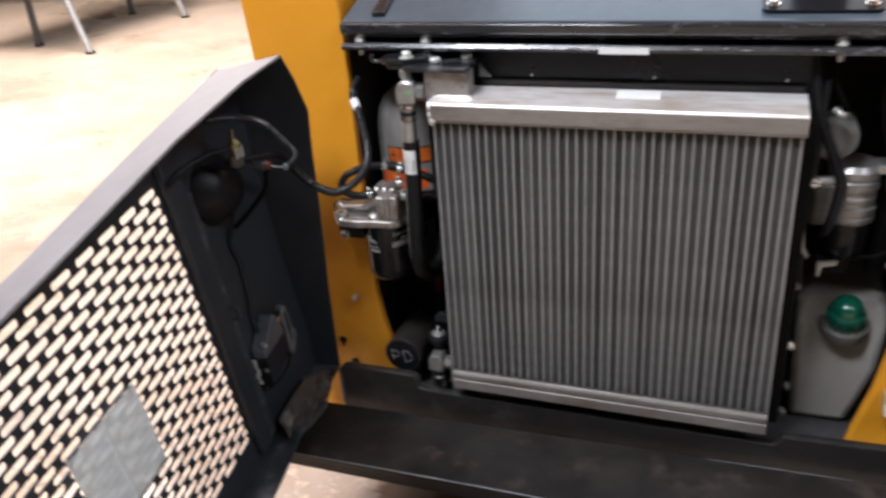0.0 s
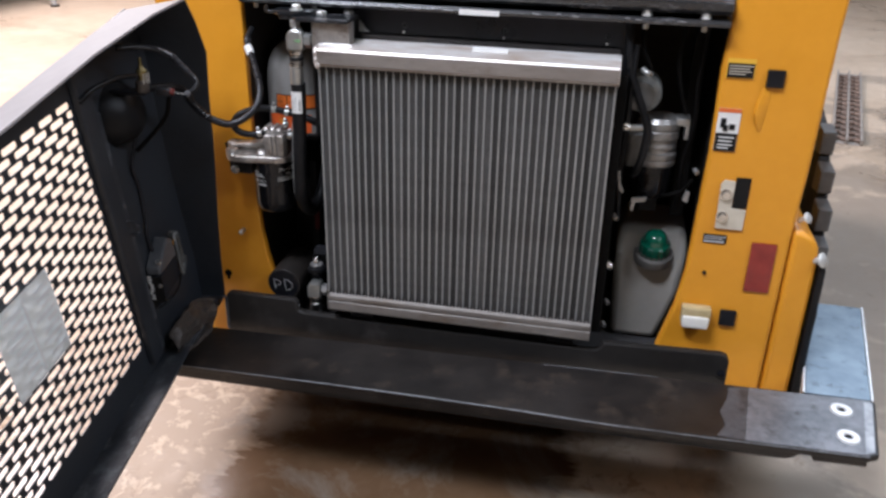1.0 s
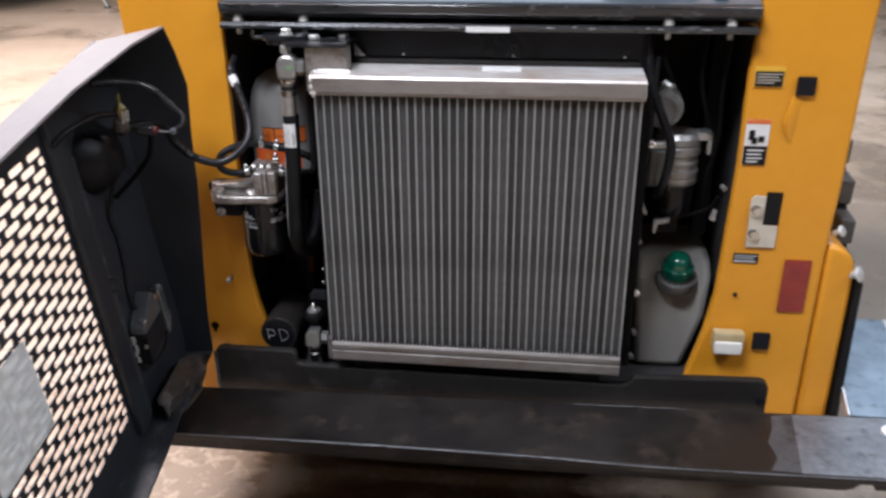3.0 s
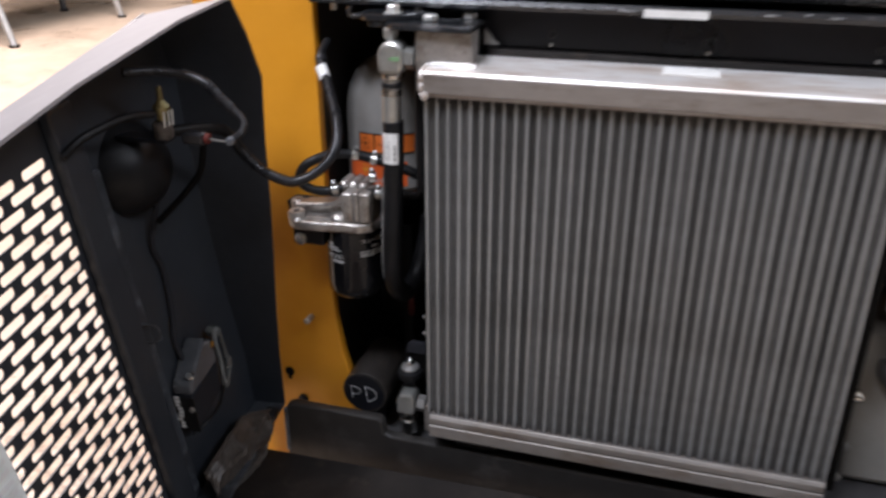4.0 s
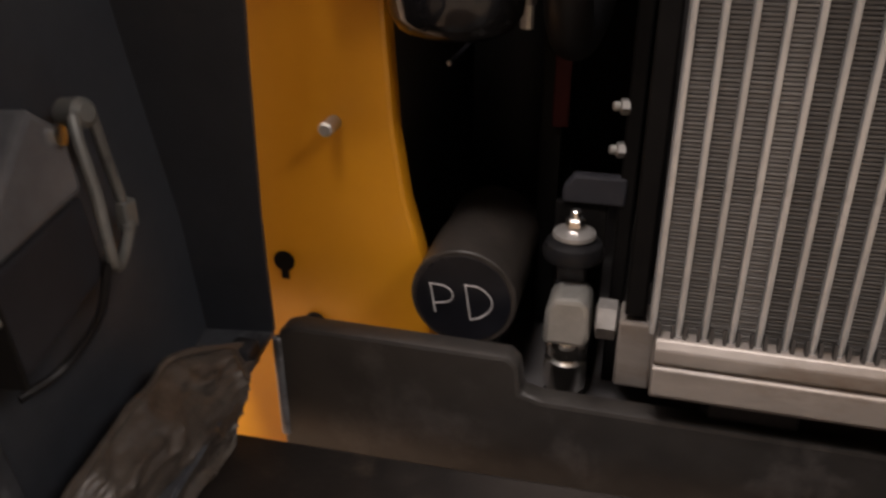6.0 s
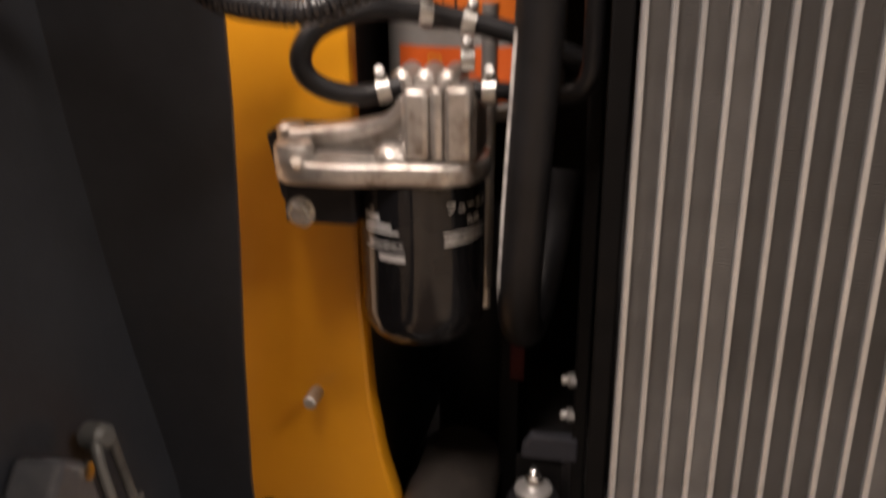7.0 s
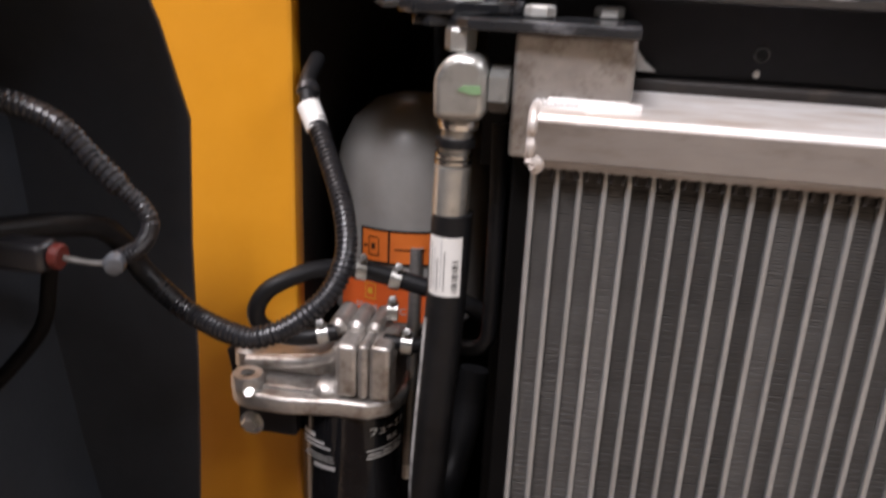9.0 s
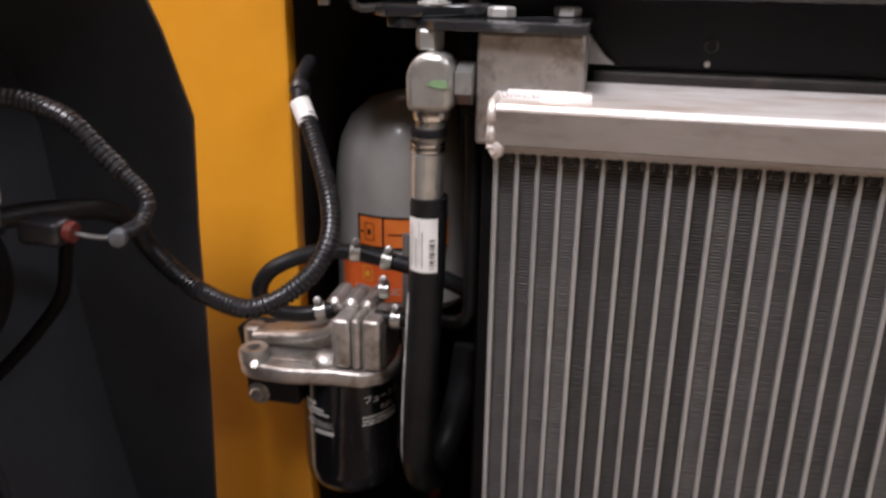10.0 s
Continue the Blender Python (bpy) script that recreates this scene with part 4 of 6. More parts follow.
part("lug", prism([(-0.486, 1.043), (-0.463, 1.043), (-0.472, 1.050), (-0.486, 1.068)], "y", 1.395, 1.404, 0.001), "zinc_dull", bracket, "bright steel lug")

# ---- hydraulic hose with its elbow ----
hose = thing("hydraulic_hose", (-0.602, 1.322, 0.62), "black hydraulic hose with a zinc elbow and a white label", "hose")
bm = prism([(-0.6205, 1.010), (-0.6215, 1.041), (-0.6150, 1.0525), (-0.6060, 1.0575), (-0.5900, 1.0565), (-0.5835, 1.0490), (-0.5825, 1.020), (-0.5860, 1.010)], "y", 1.302, 1.342, 0.006, segments=3)
elbow = part("elbow", bm, "elbow_zinc", hose, "zinc elbow block")
part("paint_mark", prism([(-0.6035, 1.0325), (-0.5990, 1.0360), (-0.5870, 1.0365), (-0.5862, 1.0310), (-0.5925, 1.0300), (-0.5985, 1.0315)], "y", 1.3010, 1.3022), "green_mark", elbow, "green inspection mark")
part("nut", lathe([(0.011, 0), (0.0168, 0.0015), (0.0168, 0.0145), (0.011, 0.016)], (0, 0, 0), (1, 0, 0), 6), "elbow_zinc", elbow, "", Matrix.Translation((-0.5835, 1.322, 1.0325)) @ Matrix.Rotation(math.radians(24), 4, "X"))
HX, HY = -0.6070, 1.3225
part("collar", lathe([(0.012, 0), (0.0150, 0.001), (0.0162, 0.005), (0.0150, 0.009), (0.0125, 0.0105)], (HX + 0.003, HY, 1.0115), (HX + 0.002, HY, 0), 28), "zinc", hose, "polished collar")
part("neck", rod((HX + 0.002, HY, 1.003), (HX, HY, 0.972), 0.0118, 20), "zinc_dull", hose)
part("o_ring", lathe([(0.0118, -0.004), (0.0150, -0.003), (0.0152, 0.003), (0.0118, 0.004)], (HX + 0.001, HY, 0.9915), (HX, HY, 0), 24), "rubber", hose)
for z_ in (0.9845, 0.9795):
    part("ring", lathe([(0.0118, 0), (0.0143, 0.0006), (0.0146, 0.0020), (0.0143, 0.0034), (0.0118, 0.004)], (HX, HY, z_), (HX, HY, 0), 24), "zinc", hose, "bright ring")
part("ferrule", lathe([(0.012, 0), (0.0142, 0.0015), (0.0146, 0.006), (0.0141, 0.010), (0.0145, 0.014), (0.0145, 0.040), (0.0139, 0.044), (0.012, 0.0445)], (HX, HY, 0.9755), (HX - 0.0008, HY, 0.93), 12),
     "elbow_zinc", hose, "crimped zinc ferrule")
line = [(-0.6055, 1.3225, 0.937), (-0.6060, 1.3225, 0.90), (-0.6080, 1.323, 0.85), (-0.6110, 1.325, 0.80), (-0.6140, 1.327, 0.75), (-0.6170, 1.332, 0.70), (-0.619, 1.341, 0.665), (-0.620, 1.362, 0.632),
        (-0.619, 1.402, 0.608), (-0.613, 1.442, 0.620), (-0.606, 1.470, 0.662), (-0.600, 1.485, 0.72)]
part("hose_body", tube(line, 0.0160, 24, 8), "rubber", hose)
LX, LY, LR = -0.6062, 1.3225, 0.0166
part("label", bent(sheet(0.0285, 0.0480, 14), LX, LY, LR, -0.96, 0.8735), "white", hose, "white printed hose label")
for k in range(5):
    part("print", bent(sheet(0.0006 + 0.0003 * (k % 2), 0.038 - 0.006 * (k % 3), 1), LX, LY, LR + 0.0003, -0.76 + 0.17 * k, 0.878 + 0.003 * (k % 2)), "grey_ink" if k % 2 else "ink", hose)
for k in range(11):
    part("print", bent(sheet(0.0048, 0.0005 + 0.0005 * (k % 3), 3), LX, LY, LR + 0.0003, 0.30, 0.877 + 0.0025 * k), "ink", hose)
bm = bmesh.new()
stripe = smooth_path([Vector(q) + Vector((-0.0154, -0.0055, 0)) for q in line[2:8]], 8)
rows = [(bm.verts.new(q), bm.verts.new(q + Vector((0.0030, -0.0050, 0)))) for q in stripe]
for a, b in zip(rows, rows[1:]):
    bm.faces.new((a[0], a[1], b[1], b[0]))
part("stripe", bm, "speckle", hose, "pale printed stripe")

# ---- lower elbow ----
low = thing("lower_hose_elbow", (-0.603, 1.36, 0.33), "zinc hose elbow on the radiator's lower port", "hose fitting")
part("elbow", prism([(-0.6225, 0.390), (-0.6215, 0.4200), (-0.6150, 0.4300), (-0.5950, 0.4310), (-0.5890, 0.4250), (-0.5870, 0.400), (-0.5900, 0.390)], "y", 1.343, 1.380, 0.004, segments=2), "elbow_zinc", low)
part("paint_mark", box(-0.604, -0.591, 1.3442, 1.3449, 0.396, 0.4005), "green_mark", low, "green inspection mark")
part("nut", lathe([(0.009, 0), (0.0150, 0.0015), (0.0150, 0.015), (0.009, 0.0165)], (-0.5845, 1.352, 0.414), (0, 1.352, 0.414), 6), "can_dull", low)
part("collar", lathe([(0.012, 0), (0.0168, 0.001), (0.0176, 0.006), (0.0168, 0.011), (0.012, 0.012)], (-0.605, 1.362, 0.392), (-0.605, 1.362, 0), 28), "zinc", low, "polished collar")
part("ferrule", lathe([(0.0165, 0), (0.0165, 0.006), (0.014, 0.008), (0.0165, 0.011), (0.017, 0.020), (0.0165, 0.036)], (-0.605, 1.362, 0.381), (-0.605, 1.362, 0), 24), "zinc", low)
part("hose_body", rod((-0.605, 1.362, 0.346), (-0.605, 1.362, 0.327), 0.0155, 18), "rubber", low)

# ---- fuel filter ----
FX, FY, FR = -0.6975, 1.372, 0.0475
fuel = thing("fuel_filter", (FX, 1.39, 0.60), "black fuel filter can under a cast aluminium head", "fuel filter")
can = part("can", lathe([(0, 0.0), (0.030, 0.001), (0.040, 0.006), (0.0462, 0.016), (FR, 0.030), (FR, 0.130), (0.044, 0.133), (0, 0.133)], (FX, FY, 0.612), (FX, FY, 2), 48), "filter_black", fuel, "glossy black spin-on can")
for text, h, a, z in (("フューエル", 0.0092, 0.58, 0.7225), ("FUEL", 0.0072, 0.98, 0.7120), ("HIGH EFFICIENCY", 0.0056, 0.57, 0.7005)):
    part("print", bent(lettering(text, h), FX, FY, FR + 0.0004, a, z), "white", can, "white lettering")
for z in (0.7065, 0.6985):
    part("print", bent(sheet(0.044, 0.0008, 12), FX, FY, FR + 0.0004, 0.55, z), "white", can)
for a, z, w, h in ((-0.80, 0.716, 0.016, 0.004), (-0.80, 0.711, 0.026, 0.0025), (-0.80, 0.707, 0.032, 0.0018), (-0.80, 0.6945, 0.036, 0.0007), (-0.50, 0.6865, 0.022, 0.0042)):
    part("print", bent(sheet(w, h, 8), FX, FY, FR + 0.0004, a, z), "grey_ink", can)
part("print", bent(lettering("EFFICIENCY", 0.0058), FX, FY, FR + 0.0004, -0.70, 0.6965), "grey_ink", can)
head_outline = [(-0.798, 1.336), (-0.794, 1.326), (-0.786, 1.319), (-0.776, 1.315), (-0.742, 1.314), (-0.720, 1.318), (-0.700, 1.322), (-0.670, 1.322), (-0.652, 1.336), (-0.644, 1.360), (-0.646, 1.388), (-0.662, 1.412), (-0.70, 1.420), (-0.74, 1.405),
                (-0.77, 1.389), (-0.798, 1.384), (-0.806, 1.372), (-0.804, 1.354)]
head = part("head", prism(head_outline, "z", 0.7425, 0.7590, 0.004, segments=3), "cast", fuel, "cast aluminium filter head")
web = [(-0.792, 0.757), (-0.700, 0.757), (-0.698, 0.800), (-0.708, 0.791), (-0.722, 0.784), (-0.742, 0.780), (-0.765, 0.777), (-0.792, 0.774)]
part("arm", prism(web, "y", 1.354, 1.383, 0.004, segments=3), "cast", head)
part("ridge", tube([(-0.790, 1.352, 0.770), (-0.765, 1.351, 0.773), (-0.742, 1.350, 0.776), (-0.722, 1.349, 0.781), (-0.708, 1.346, 0.789), (-0.700, 1.342, 0.800)], 0.0058, 12, 6), "cast", head, "raised casting ridge")
part("rib", prism([(-0.772, 0.757), (-0.702, 0.757), (-0.702, 0.768), (-0.718, 0.763), (-0.772, 0.7615)], "y", 1.328, 1.356, 0.002), "cast", head)
part("fillet", lathe([(0.015, 0), (0.0135, 0.006), (0.009, 0.0105), (0, 0.0125)], (-0.710, 1.338, 0.759), (-0.704, 1.330, 0.79), 20), "cast", head)
lug = part("lug", lathe([(0, 0), (0.0145, 0), (0.0145, 0.010), (0.0130, 0.0130), (0.0066, 0.0130), (0.0060, 0.008), (0, 0.008)], (-0.7805, 1.3305, 0.7575), (-0.7805, 1.3305, 2), 24), "cast", head, "round cast lug")
part("hole", rod((-0.7805, 1.3305, 0.7655), (-0.7805, 1.3305, 0.7662), 0.0060, 16), "ink", lug)
part("bolt", hex_bolt((-0.7740, 1.3185, 0.7560), (0.1, -0.5, 0.6), 0.0050, 0.005, False), "zinc", head)
part("lug", rod((-0.7955, 1.366, 0.757), (-0.7955, 1.366, 0.7775), 0.0115, 20, None, 0.003), "cast", head, "round cast lug")
part("head_block", box(-0.704, -0.6505, 1.334, 1.392, 0.757, 0.8065, 0.007, segments=3), "cast", head)
for x0, x1, z1 in ((-0.7000, -0.6820, 0.8095), (-0.6810, -0.6720, 0.8110), (-0.6710, -0.6525, 0.8115)):
    part("head_rib", box(x0, x1, 1.3275, 1.380, 0.760, z1, 0.0040, segments=3), "cast", head)
for bx in (-0.7085, -0.6915, -0.6745):
    part("boss", rod((bx, 1.356, 0.8095), (bx + 0.001, 1.398, 0.8125), 0.0086, 18, None, 0.004), "cast", head)
part("fitting", rod((-0.7125, 1.355, 0.8065), (-0.7200, 1.352, 0.8055), 0.0060, 12, None, 0.001), "brass", head, "brass hose fitting")
part("mount_plate", prism([(-0.821, 0.766), (-0.806, 0.7755), (-0.742, 0.7755), (-0.742, 0.710), (-0.806, 0.710), (-0.812, 0.716)], "y", 1.3745, 1.3885, 0.002), "bay_black", fuel, "dark steel mounting plate")
part("mount", box(-0.794, -0.739, 1.336, 1.389, 0.708, 0.7420, 0.003), "bay_black", fuel, "black steel mount")
part("bolt", hex_bolt((-0.7805, 1.336, 0.7175), (0, -1, 0), 0.0085, 0.006), "zinc", fuel, "zinc hexagon bolt")

# ---- hydraulic oil canister ----
CX, CY, CR = -0.680, 1.521, 0.078
oil = thing("oil_filter", (CX, CY, 0.765), "tall grey painted hydraulic filter can with orange labels", "oil filter")
part("can", lathe([(0, 0.0), (0.068, 0.0), (CR, 0.012), (CR, 0.130), (0.0765, 0.152), (0.0715, 0.178), (0.060, 0.202), (0.040, 0.220), (0.018, 0.227), (0, 0.228)], (CX, CY, 0.765), (CX, CY, 2), 56), "can_grey", oil)
part("neck", lathe([(0, 0), (0.05, 0), (0.05, 0.44), (0, 0.44)], (CX, CY + 0.06, 0.325), (CX, CY + 0.06, 2), 24), "pitch", oil, "black support")
s = part("label", bent(sheet(0.100, 0.033, 14), CX, CY, CR + 0.0006, -0.43, 0.8420), "orange", oil, "orange warning label with a black frame")
for a, w, z, h in ((-0.43, 0.100, 0.8410, 0.0020), (-0.43, 0.100, 0.8740, 0.0020), (-0.43, 0.0020, 0.8420, 0.033), (-0.065, 0.0020, 0.8420, 0.033), (-0.32, 0.0009, 0.8485, 0.018), (-0.19, 0.0009, 0.8485, 0.018),
                   (-0.32, 0.010, 0.8485, 0.0009), (-0.32, 0.010, 0.8665, 0.0009), (-0.28, 0.004, 0.8545, 0.006), (-0.385, 0.004, 0.856, 0.0025), (0.02, 0.03, 0.8565, 0.0012)):
    part("print", bent(sheet(w, h, 12), CX, CY, CR + 0.0011, a, z), "ink", s)
s = part("label", bent(sheet(0.115, 0.044, 16), CX, CY, CR + 0.0006, -0.80, 0.782), "orange2", oil, "red-orange label")
for a, w, z, h in ((-0.36, 0.0008, 0.803, 0.016), (-0.22, 0.0008, 0.803, 0.016), (-0.36, 0.0112, 0.803, 0.0008), (-0.36, 0.0112, 0.8185, 0.0008), (-0.32, 0.005, 0.808, 0.006)):
    part("print", bent(sheet(w, h, 4), CX, CY, CR + 0.0011, a, z), "warn_yellow", s)

part("print", bent(lettering("HYDRAULIC", 0.0098), CX, CY, CR + 0.0011, -0.50, 0.7905), "grey_ink", s, "white lettering")

# ---- small fuel hoses with their clamps ----
def clamp(parent, place, way, r):
    place, way = Vector(place), Vector(way).normalized()
    band = part("clamp", lathe([(r, 0), (r + 0.0012, 0.0004), (r + 0.0012, 0.0096), (r, 0.010)], place, place + way, 22), "elbow_zinc", parent, "zinc hose clamp")
    up = (Vector((0, -0.35, 1)) - way * Vector((0, -0.35, 1)).dot(way)).normalized()
    mid = place + way * 0.005
    part("screw", rod(mid + up * (r - 0.002), mid + up * (r + 0.004), 0.0036, 10, None, 0.001), "can_dull", band)
    face = (Vector((0.05, -0.85, 0.5)) - way * Vector((0.05, -0.85, 0.5)).dot(way)).normalized()
    top = mid + up * (r + 0.0055)
    part("screw_head", lathe([(0, -0.006), (0.0036, -0.006), (0.0042, 0.0), (0.0042, 0.003), (0.0034, 0.0042), (0, 0.0046)], top, top + face, 6), "can_dull", band)
    part("screw_slot", rod(top + face * 0.0044, top + face * 0.0049, 0.0012, 8), "dark_zinc", band)
    for k in range(3):
        q = mid + face * (r + 0.0011) + way * (0.0026 * (k - 1))
        part("slot", rod(q, q + face * 0.0004, 0.0008, 6), "ink", band)


feed = thing("fuel_hose", (-0.74, 1.345, 0.80), "short black rubber fuel hose looping beside the filter head", "hose", "fuel hoses at the filter")
part("hose_body", tube([(-0.708, 1.357, 0.807), (-0.733, 1.350, 0.802), (-0.753, 1.342, 0.805), (-0.768, 1.335, 0.815), (-0.7725, 1.334, 0.829), (-0.766, 1.339, 0.844), (-0.753, 1.347, 0.853), (-0.732, 1.365, 0.859),
                        (-0.711, 1.382, 0.857), (-0.690, 1.388, 0.855)], 0.0078, 14, 6), "rubber", feed)
clamp(feed, (-0.7145, 1.3545, 0.806), (-1, -0.28, -0.2), 0.0080)
clamp(feed, (-0.700, 1.385, 0.856), (1, 0.3, -0.12), 0.0080)
feed2 = thing("fuel_hose", (-0.65, 1.39, 0.86), "black rubber fuel hose with zinc clamps behind the hydraulic hose", "hose", "fuel hoses at the filter")
part("hose_body", tube([(-0.691, 1.388, 0.855), (-0.668, 1.391, 0.850), (-0.640, 1.394, 0.843), (-0.612, 1.397, 0.834), (-0.585, 1.40, 0.822)], 0.0082, 14, 6), "rubber", feed2)
clamp(feed2, (-0.669, 1.390, 0.850), (1, 0.1, -0.22), 0.0084)
feed3 = thing("fuel_hose", (-0.63, 1.35, 0.80), "black rubber fuel hose from the filter head", "hose", "fuel hoses at the filter")
part("hose_body", tube([(-0.664, 1.352, 0.8065), (-0.640, 1.352, 0.806), (-0.610, 1.365, 0.803), (-0.590, 1.366, 0.803), (-0.578, 1.362, 0.812), (-0.575, 1.360, 0.84), (-0.576, 1.360, 0.95), (-0.578, 1.365, 1.0)], 0.0068, 12, 6), "rubber", feed3)
part("union", rod((-0.656, 1.352, 0.8065), (-0.644, 1.352, 0.8065), 0.0068, 6), "brass", feed3, "brass union")
clamp(feed3, (-0.648, 1.352, 0.806), (1, 0, 0), 0.0085)
clamp(feed3, (-0.668, 1.375, 0.824), (1, 0.2, 0), 0.0075)

# ---- things low in the bay ----
pump = thing("capped_pump", (-0.680, 1.42, 0.325), "black cylinder end with two hand-drawn white letters", "pump")
PX, PZ, PR = -0.686, 0.415, 0.0420
part("barrel", lathe([(0, 0), (PR - 0.001, 0), (PR, 0.001), (PR, 0.070), (PR - 0.002, 0.072), (PR - 0.002, 0.13), (0, 0.13)], (PX, 1.352, PZ), (PX, 2, PZ + 0.02), 44), "dusty_black", pump, "dark painted cylinder")
part("face", lathe([(0, 0), (PR - 0.0045, 0), (PR - 0.004, 0.0015), (0, 0.002)], (PX, 1.3513, PZ), (PX, 2, PZ + 0.02), 40), "black", pump, "black painted end face")
part("stand", box(PX - 0.022, PX + 0.022, 1.40, 1.47, 0.325, PZ - 0.036, 0.002), "black", pump)
for strokes in ([(-0.026, 0.013), (-0.022, -0.012)], [(-0.027, 0.013), (-0.014, 0.012), (-0.008, 0.006), (-0.011, -0.001), (-0.023, -0.004)], [(0.002, 0.014), (0.006, -0.014)],
                [(0.001, 0.015), (0.013, 0.014), (0.022, 0.006), (0.022, -0.004), (0.014, -0.012), (0.006, -0.015)]):
    part("pen_stroke", tube([(PX + x, 1.3510, PZ - 0.002 + z) for x, z in strokes], 0.0007, 6, 5), "chalk", pump, "white pen stroke")
mount = thing("rubber_mount", (-0.607, 1.385, 0.325), "rubber mount with a zinc bolt on top", "mount")
part("pad", lathe([(0, 0.118), (0.012, 0.118), (0.0225, 0.124), (0.0235, 0.130), (0.021, 0.136), (0.012, 0.141), (0, 0.141)], (-0.607, 1.380, 0.325), (-0.607, 1.380, 2), 28), "rubber", mount)
part("washer", lathe([(0, 0), (0.0165, 0), (0.0160, 0.003), (0.011, 0.006), (0, 0.007)], (-0.607, 1.380, 0.4662), (-0.607, 1.380, 2), 24), "can_dull", mount, "dusty washer")
part("bolt", hex_bolt((-0.607, 1.380, 0.4725), (0, 0, 1), 0.0075, 0.007, False), "zinc", mount)
part("stud", rod((-0.607, 1.380, 0.478), (-0.607, 1.380, 0.487), 0.0042, 12, None, 0.001), "zinc", mount)
part("stalk", box(-0.618, -0.596, 1.372, 1.392, 0.325, 0.4425, 0.002), "bay_black", mount)
part("backing", box(-0.625, -0.585, 1.402, 1.408, 0.325, 0.484, 0.002), "pitch", mount)
part("plate", prism([(-0.620, 0.4845), (-0.5725, 0.4845), (-0.5725, 0.507), (-0.612, 0.507), (-0.620, 0.496)], "y", 1.398, 1.410, 0.002), "bay_black", mount, "black steel plate")
nuts = thing("clip_bar", (-0.572, 1.415, 0.325), "black upright bar with two zinc nuts", "bracket")
part("bar", box(-0.578, -0.566, 1.400, 1.43, 0.325, 1.0, 0.002), "pitch", nuts)
for z in (0.561, 0.528):
    nut = part("nut", lathe([(0, 0), (0.0062, 0), (0.0062, 0.0055), (0.0052, 0.0062), (0, 0.0062)], (-0.577, 1.404, z), (-1, 1.332, z), 6), "can_dull", nuts)
    part("stud", rod((-0.5825, 1.4035, z), (-0.5885, 1.4025, z), 0.0034, 10, None, 0.0008), "zinc_dull", nut)
pipe = thing("drain_rod", (-0.668, 1.447, 0.33), "thin dark pipe with a bright end", "pipe")
part("tube", rod((-0.6605, 1.447, 0.622), (-0.6580, 1.447, 0.86), 0.0066, 14), "can_dull", pipe)
part("tip", rod((-0.6607, 1.447, 0.604), (-0.6605, 1.447, 0.622), 0.0052, 8), "zinc_pale", pipe)
part("screw", lathe([(0.003, 0), (0.002, 0.002), (0, 0.002)], (-0.735, 1.50, 0.56), (-0.735, 1, 0.56), 8), "zinc_dull", pipe)
part("screw_stalk", rod((-0.735, 1.50, 0.56), (-0.735, 1.60, 0.56), 0.002, 8), "bay_black", pipe)
part("bar", box(-0.650, -0.632, 1.475, 1.482, 0.33, 0.70, 0.001), "pitch", pipe)
part("arm", box(-0.668, -0.650, 1.452, 1.476, 0.66, 0.69, 0.001), "bay_black", pipe)
part("tag", box(-0.640, -0.626, 1.470, 1.4725, 0.52, 0.59, 0.001), "dark_red", pipe, "dull red tag")

# ---- wiring conduit ----
harness = thing("wiring_conduit", (-0.73, 1.25, 0.87), "corrugated black wiring conduit running onto the open door", "conduit")
run = [(-0.7185, 1.337, 0.995), (-0.700, 1.312, 0.972), (-0.679, 1.280, 0.945), (-0.670, 1.258, 0.920), (-0.675, 1.240, 0.897), (-0.694, 1.224, 0.878), (-0.718, 1.212, 0.868), (-0.740, 1.214, 0.868),
       (-0.770, 1.226, 0.871), (-0.787, 1.229, 0.879), (-0.800, 1.230, 0.889), (-0.813, 1.228, 0.904), (-0.819, 1.220, 0.923), (-0.822, 1.198, 0.942), (-0.834, 1.165, 0.952), (-0.862, 1.132, 0.953), (-0.885, 1.11, 0.945)]
hook = [(-0.865, 1.06, 1.050), (-0.842, 1.088, 1.047), (-0.815, 1.108, 1.041), (-0.795, 1.112, 1.0355), (-0.778, 1.112, 1.027), (-0.762, 1.112, 1.011), (-0.749, 1.112, 0.999), (-0.7375, 1.112, 0.989),
        (-0.7335, 1.112, 0.979), (-0.7400, 1.112, 0.9665), (-0.7520, 1.111, 0.9590)]
part("conduit", tube(run[:11], 0.0080, 14, 10, 0.0042), "conduit", harness)
part("sleeve", tube(run[9:], 0.0080, 14, 8), "rubber", harness, "plain black sleeve")
part("conduit", tube(hook[:7], 0.0064, 14, 10, 0.0042), "conduit", harness)
part("conduit", tube(hook[6:], 0.0048, 14, 12, 0.0030), "conduit", harness, "thin corrugated end")
part("tape", rod((-0.7275, 1.343, 1.0075), (-0.7165, 1.335, 0.9895), 0.0090, 18, None, 0.001), "white", harness, "white tape wrap")
part("plug", tube([(-0.7270, 1.343, 1.006), (-0.733, 1.360, 1.022), (-0.736, 1.392, 1.035)], 0.0072, 12, 5), "rubber", harness, "black plug")
part("collar", rod((-0.7295, 1.350, 1.0125), (-0.7315, 1.357, 1.0190), 0.0095, 14, None, 0.002), "conduit", harness, "black plug collar")
part("knob", lathe([(0, -0.006), (0.0052, -0.004), (0.0062, 0.0), (0.0048, 0.005), (0, 0.006)], (-0.7515, 1.104, 0.9585), (-0.745, 1.09, 0.957), 14), "latch_grey", harness, "grey tie head")
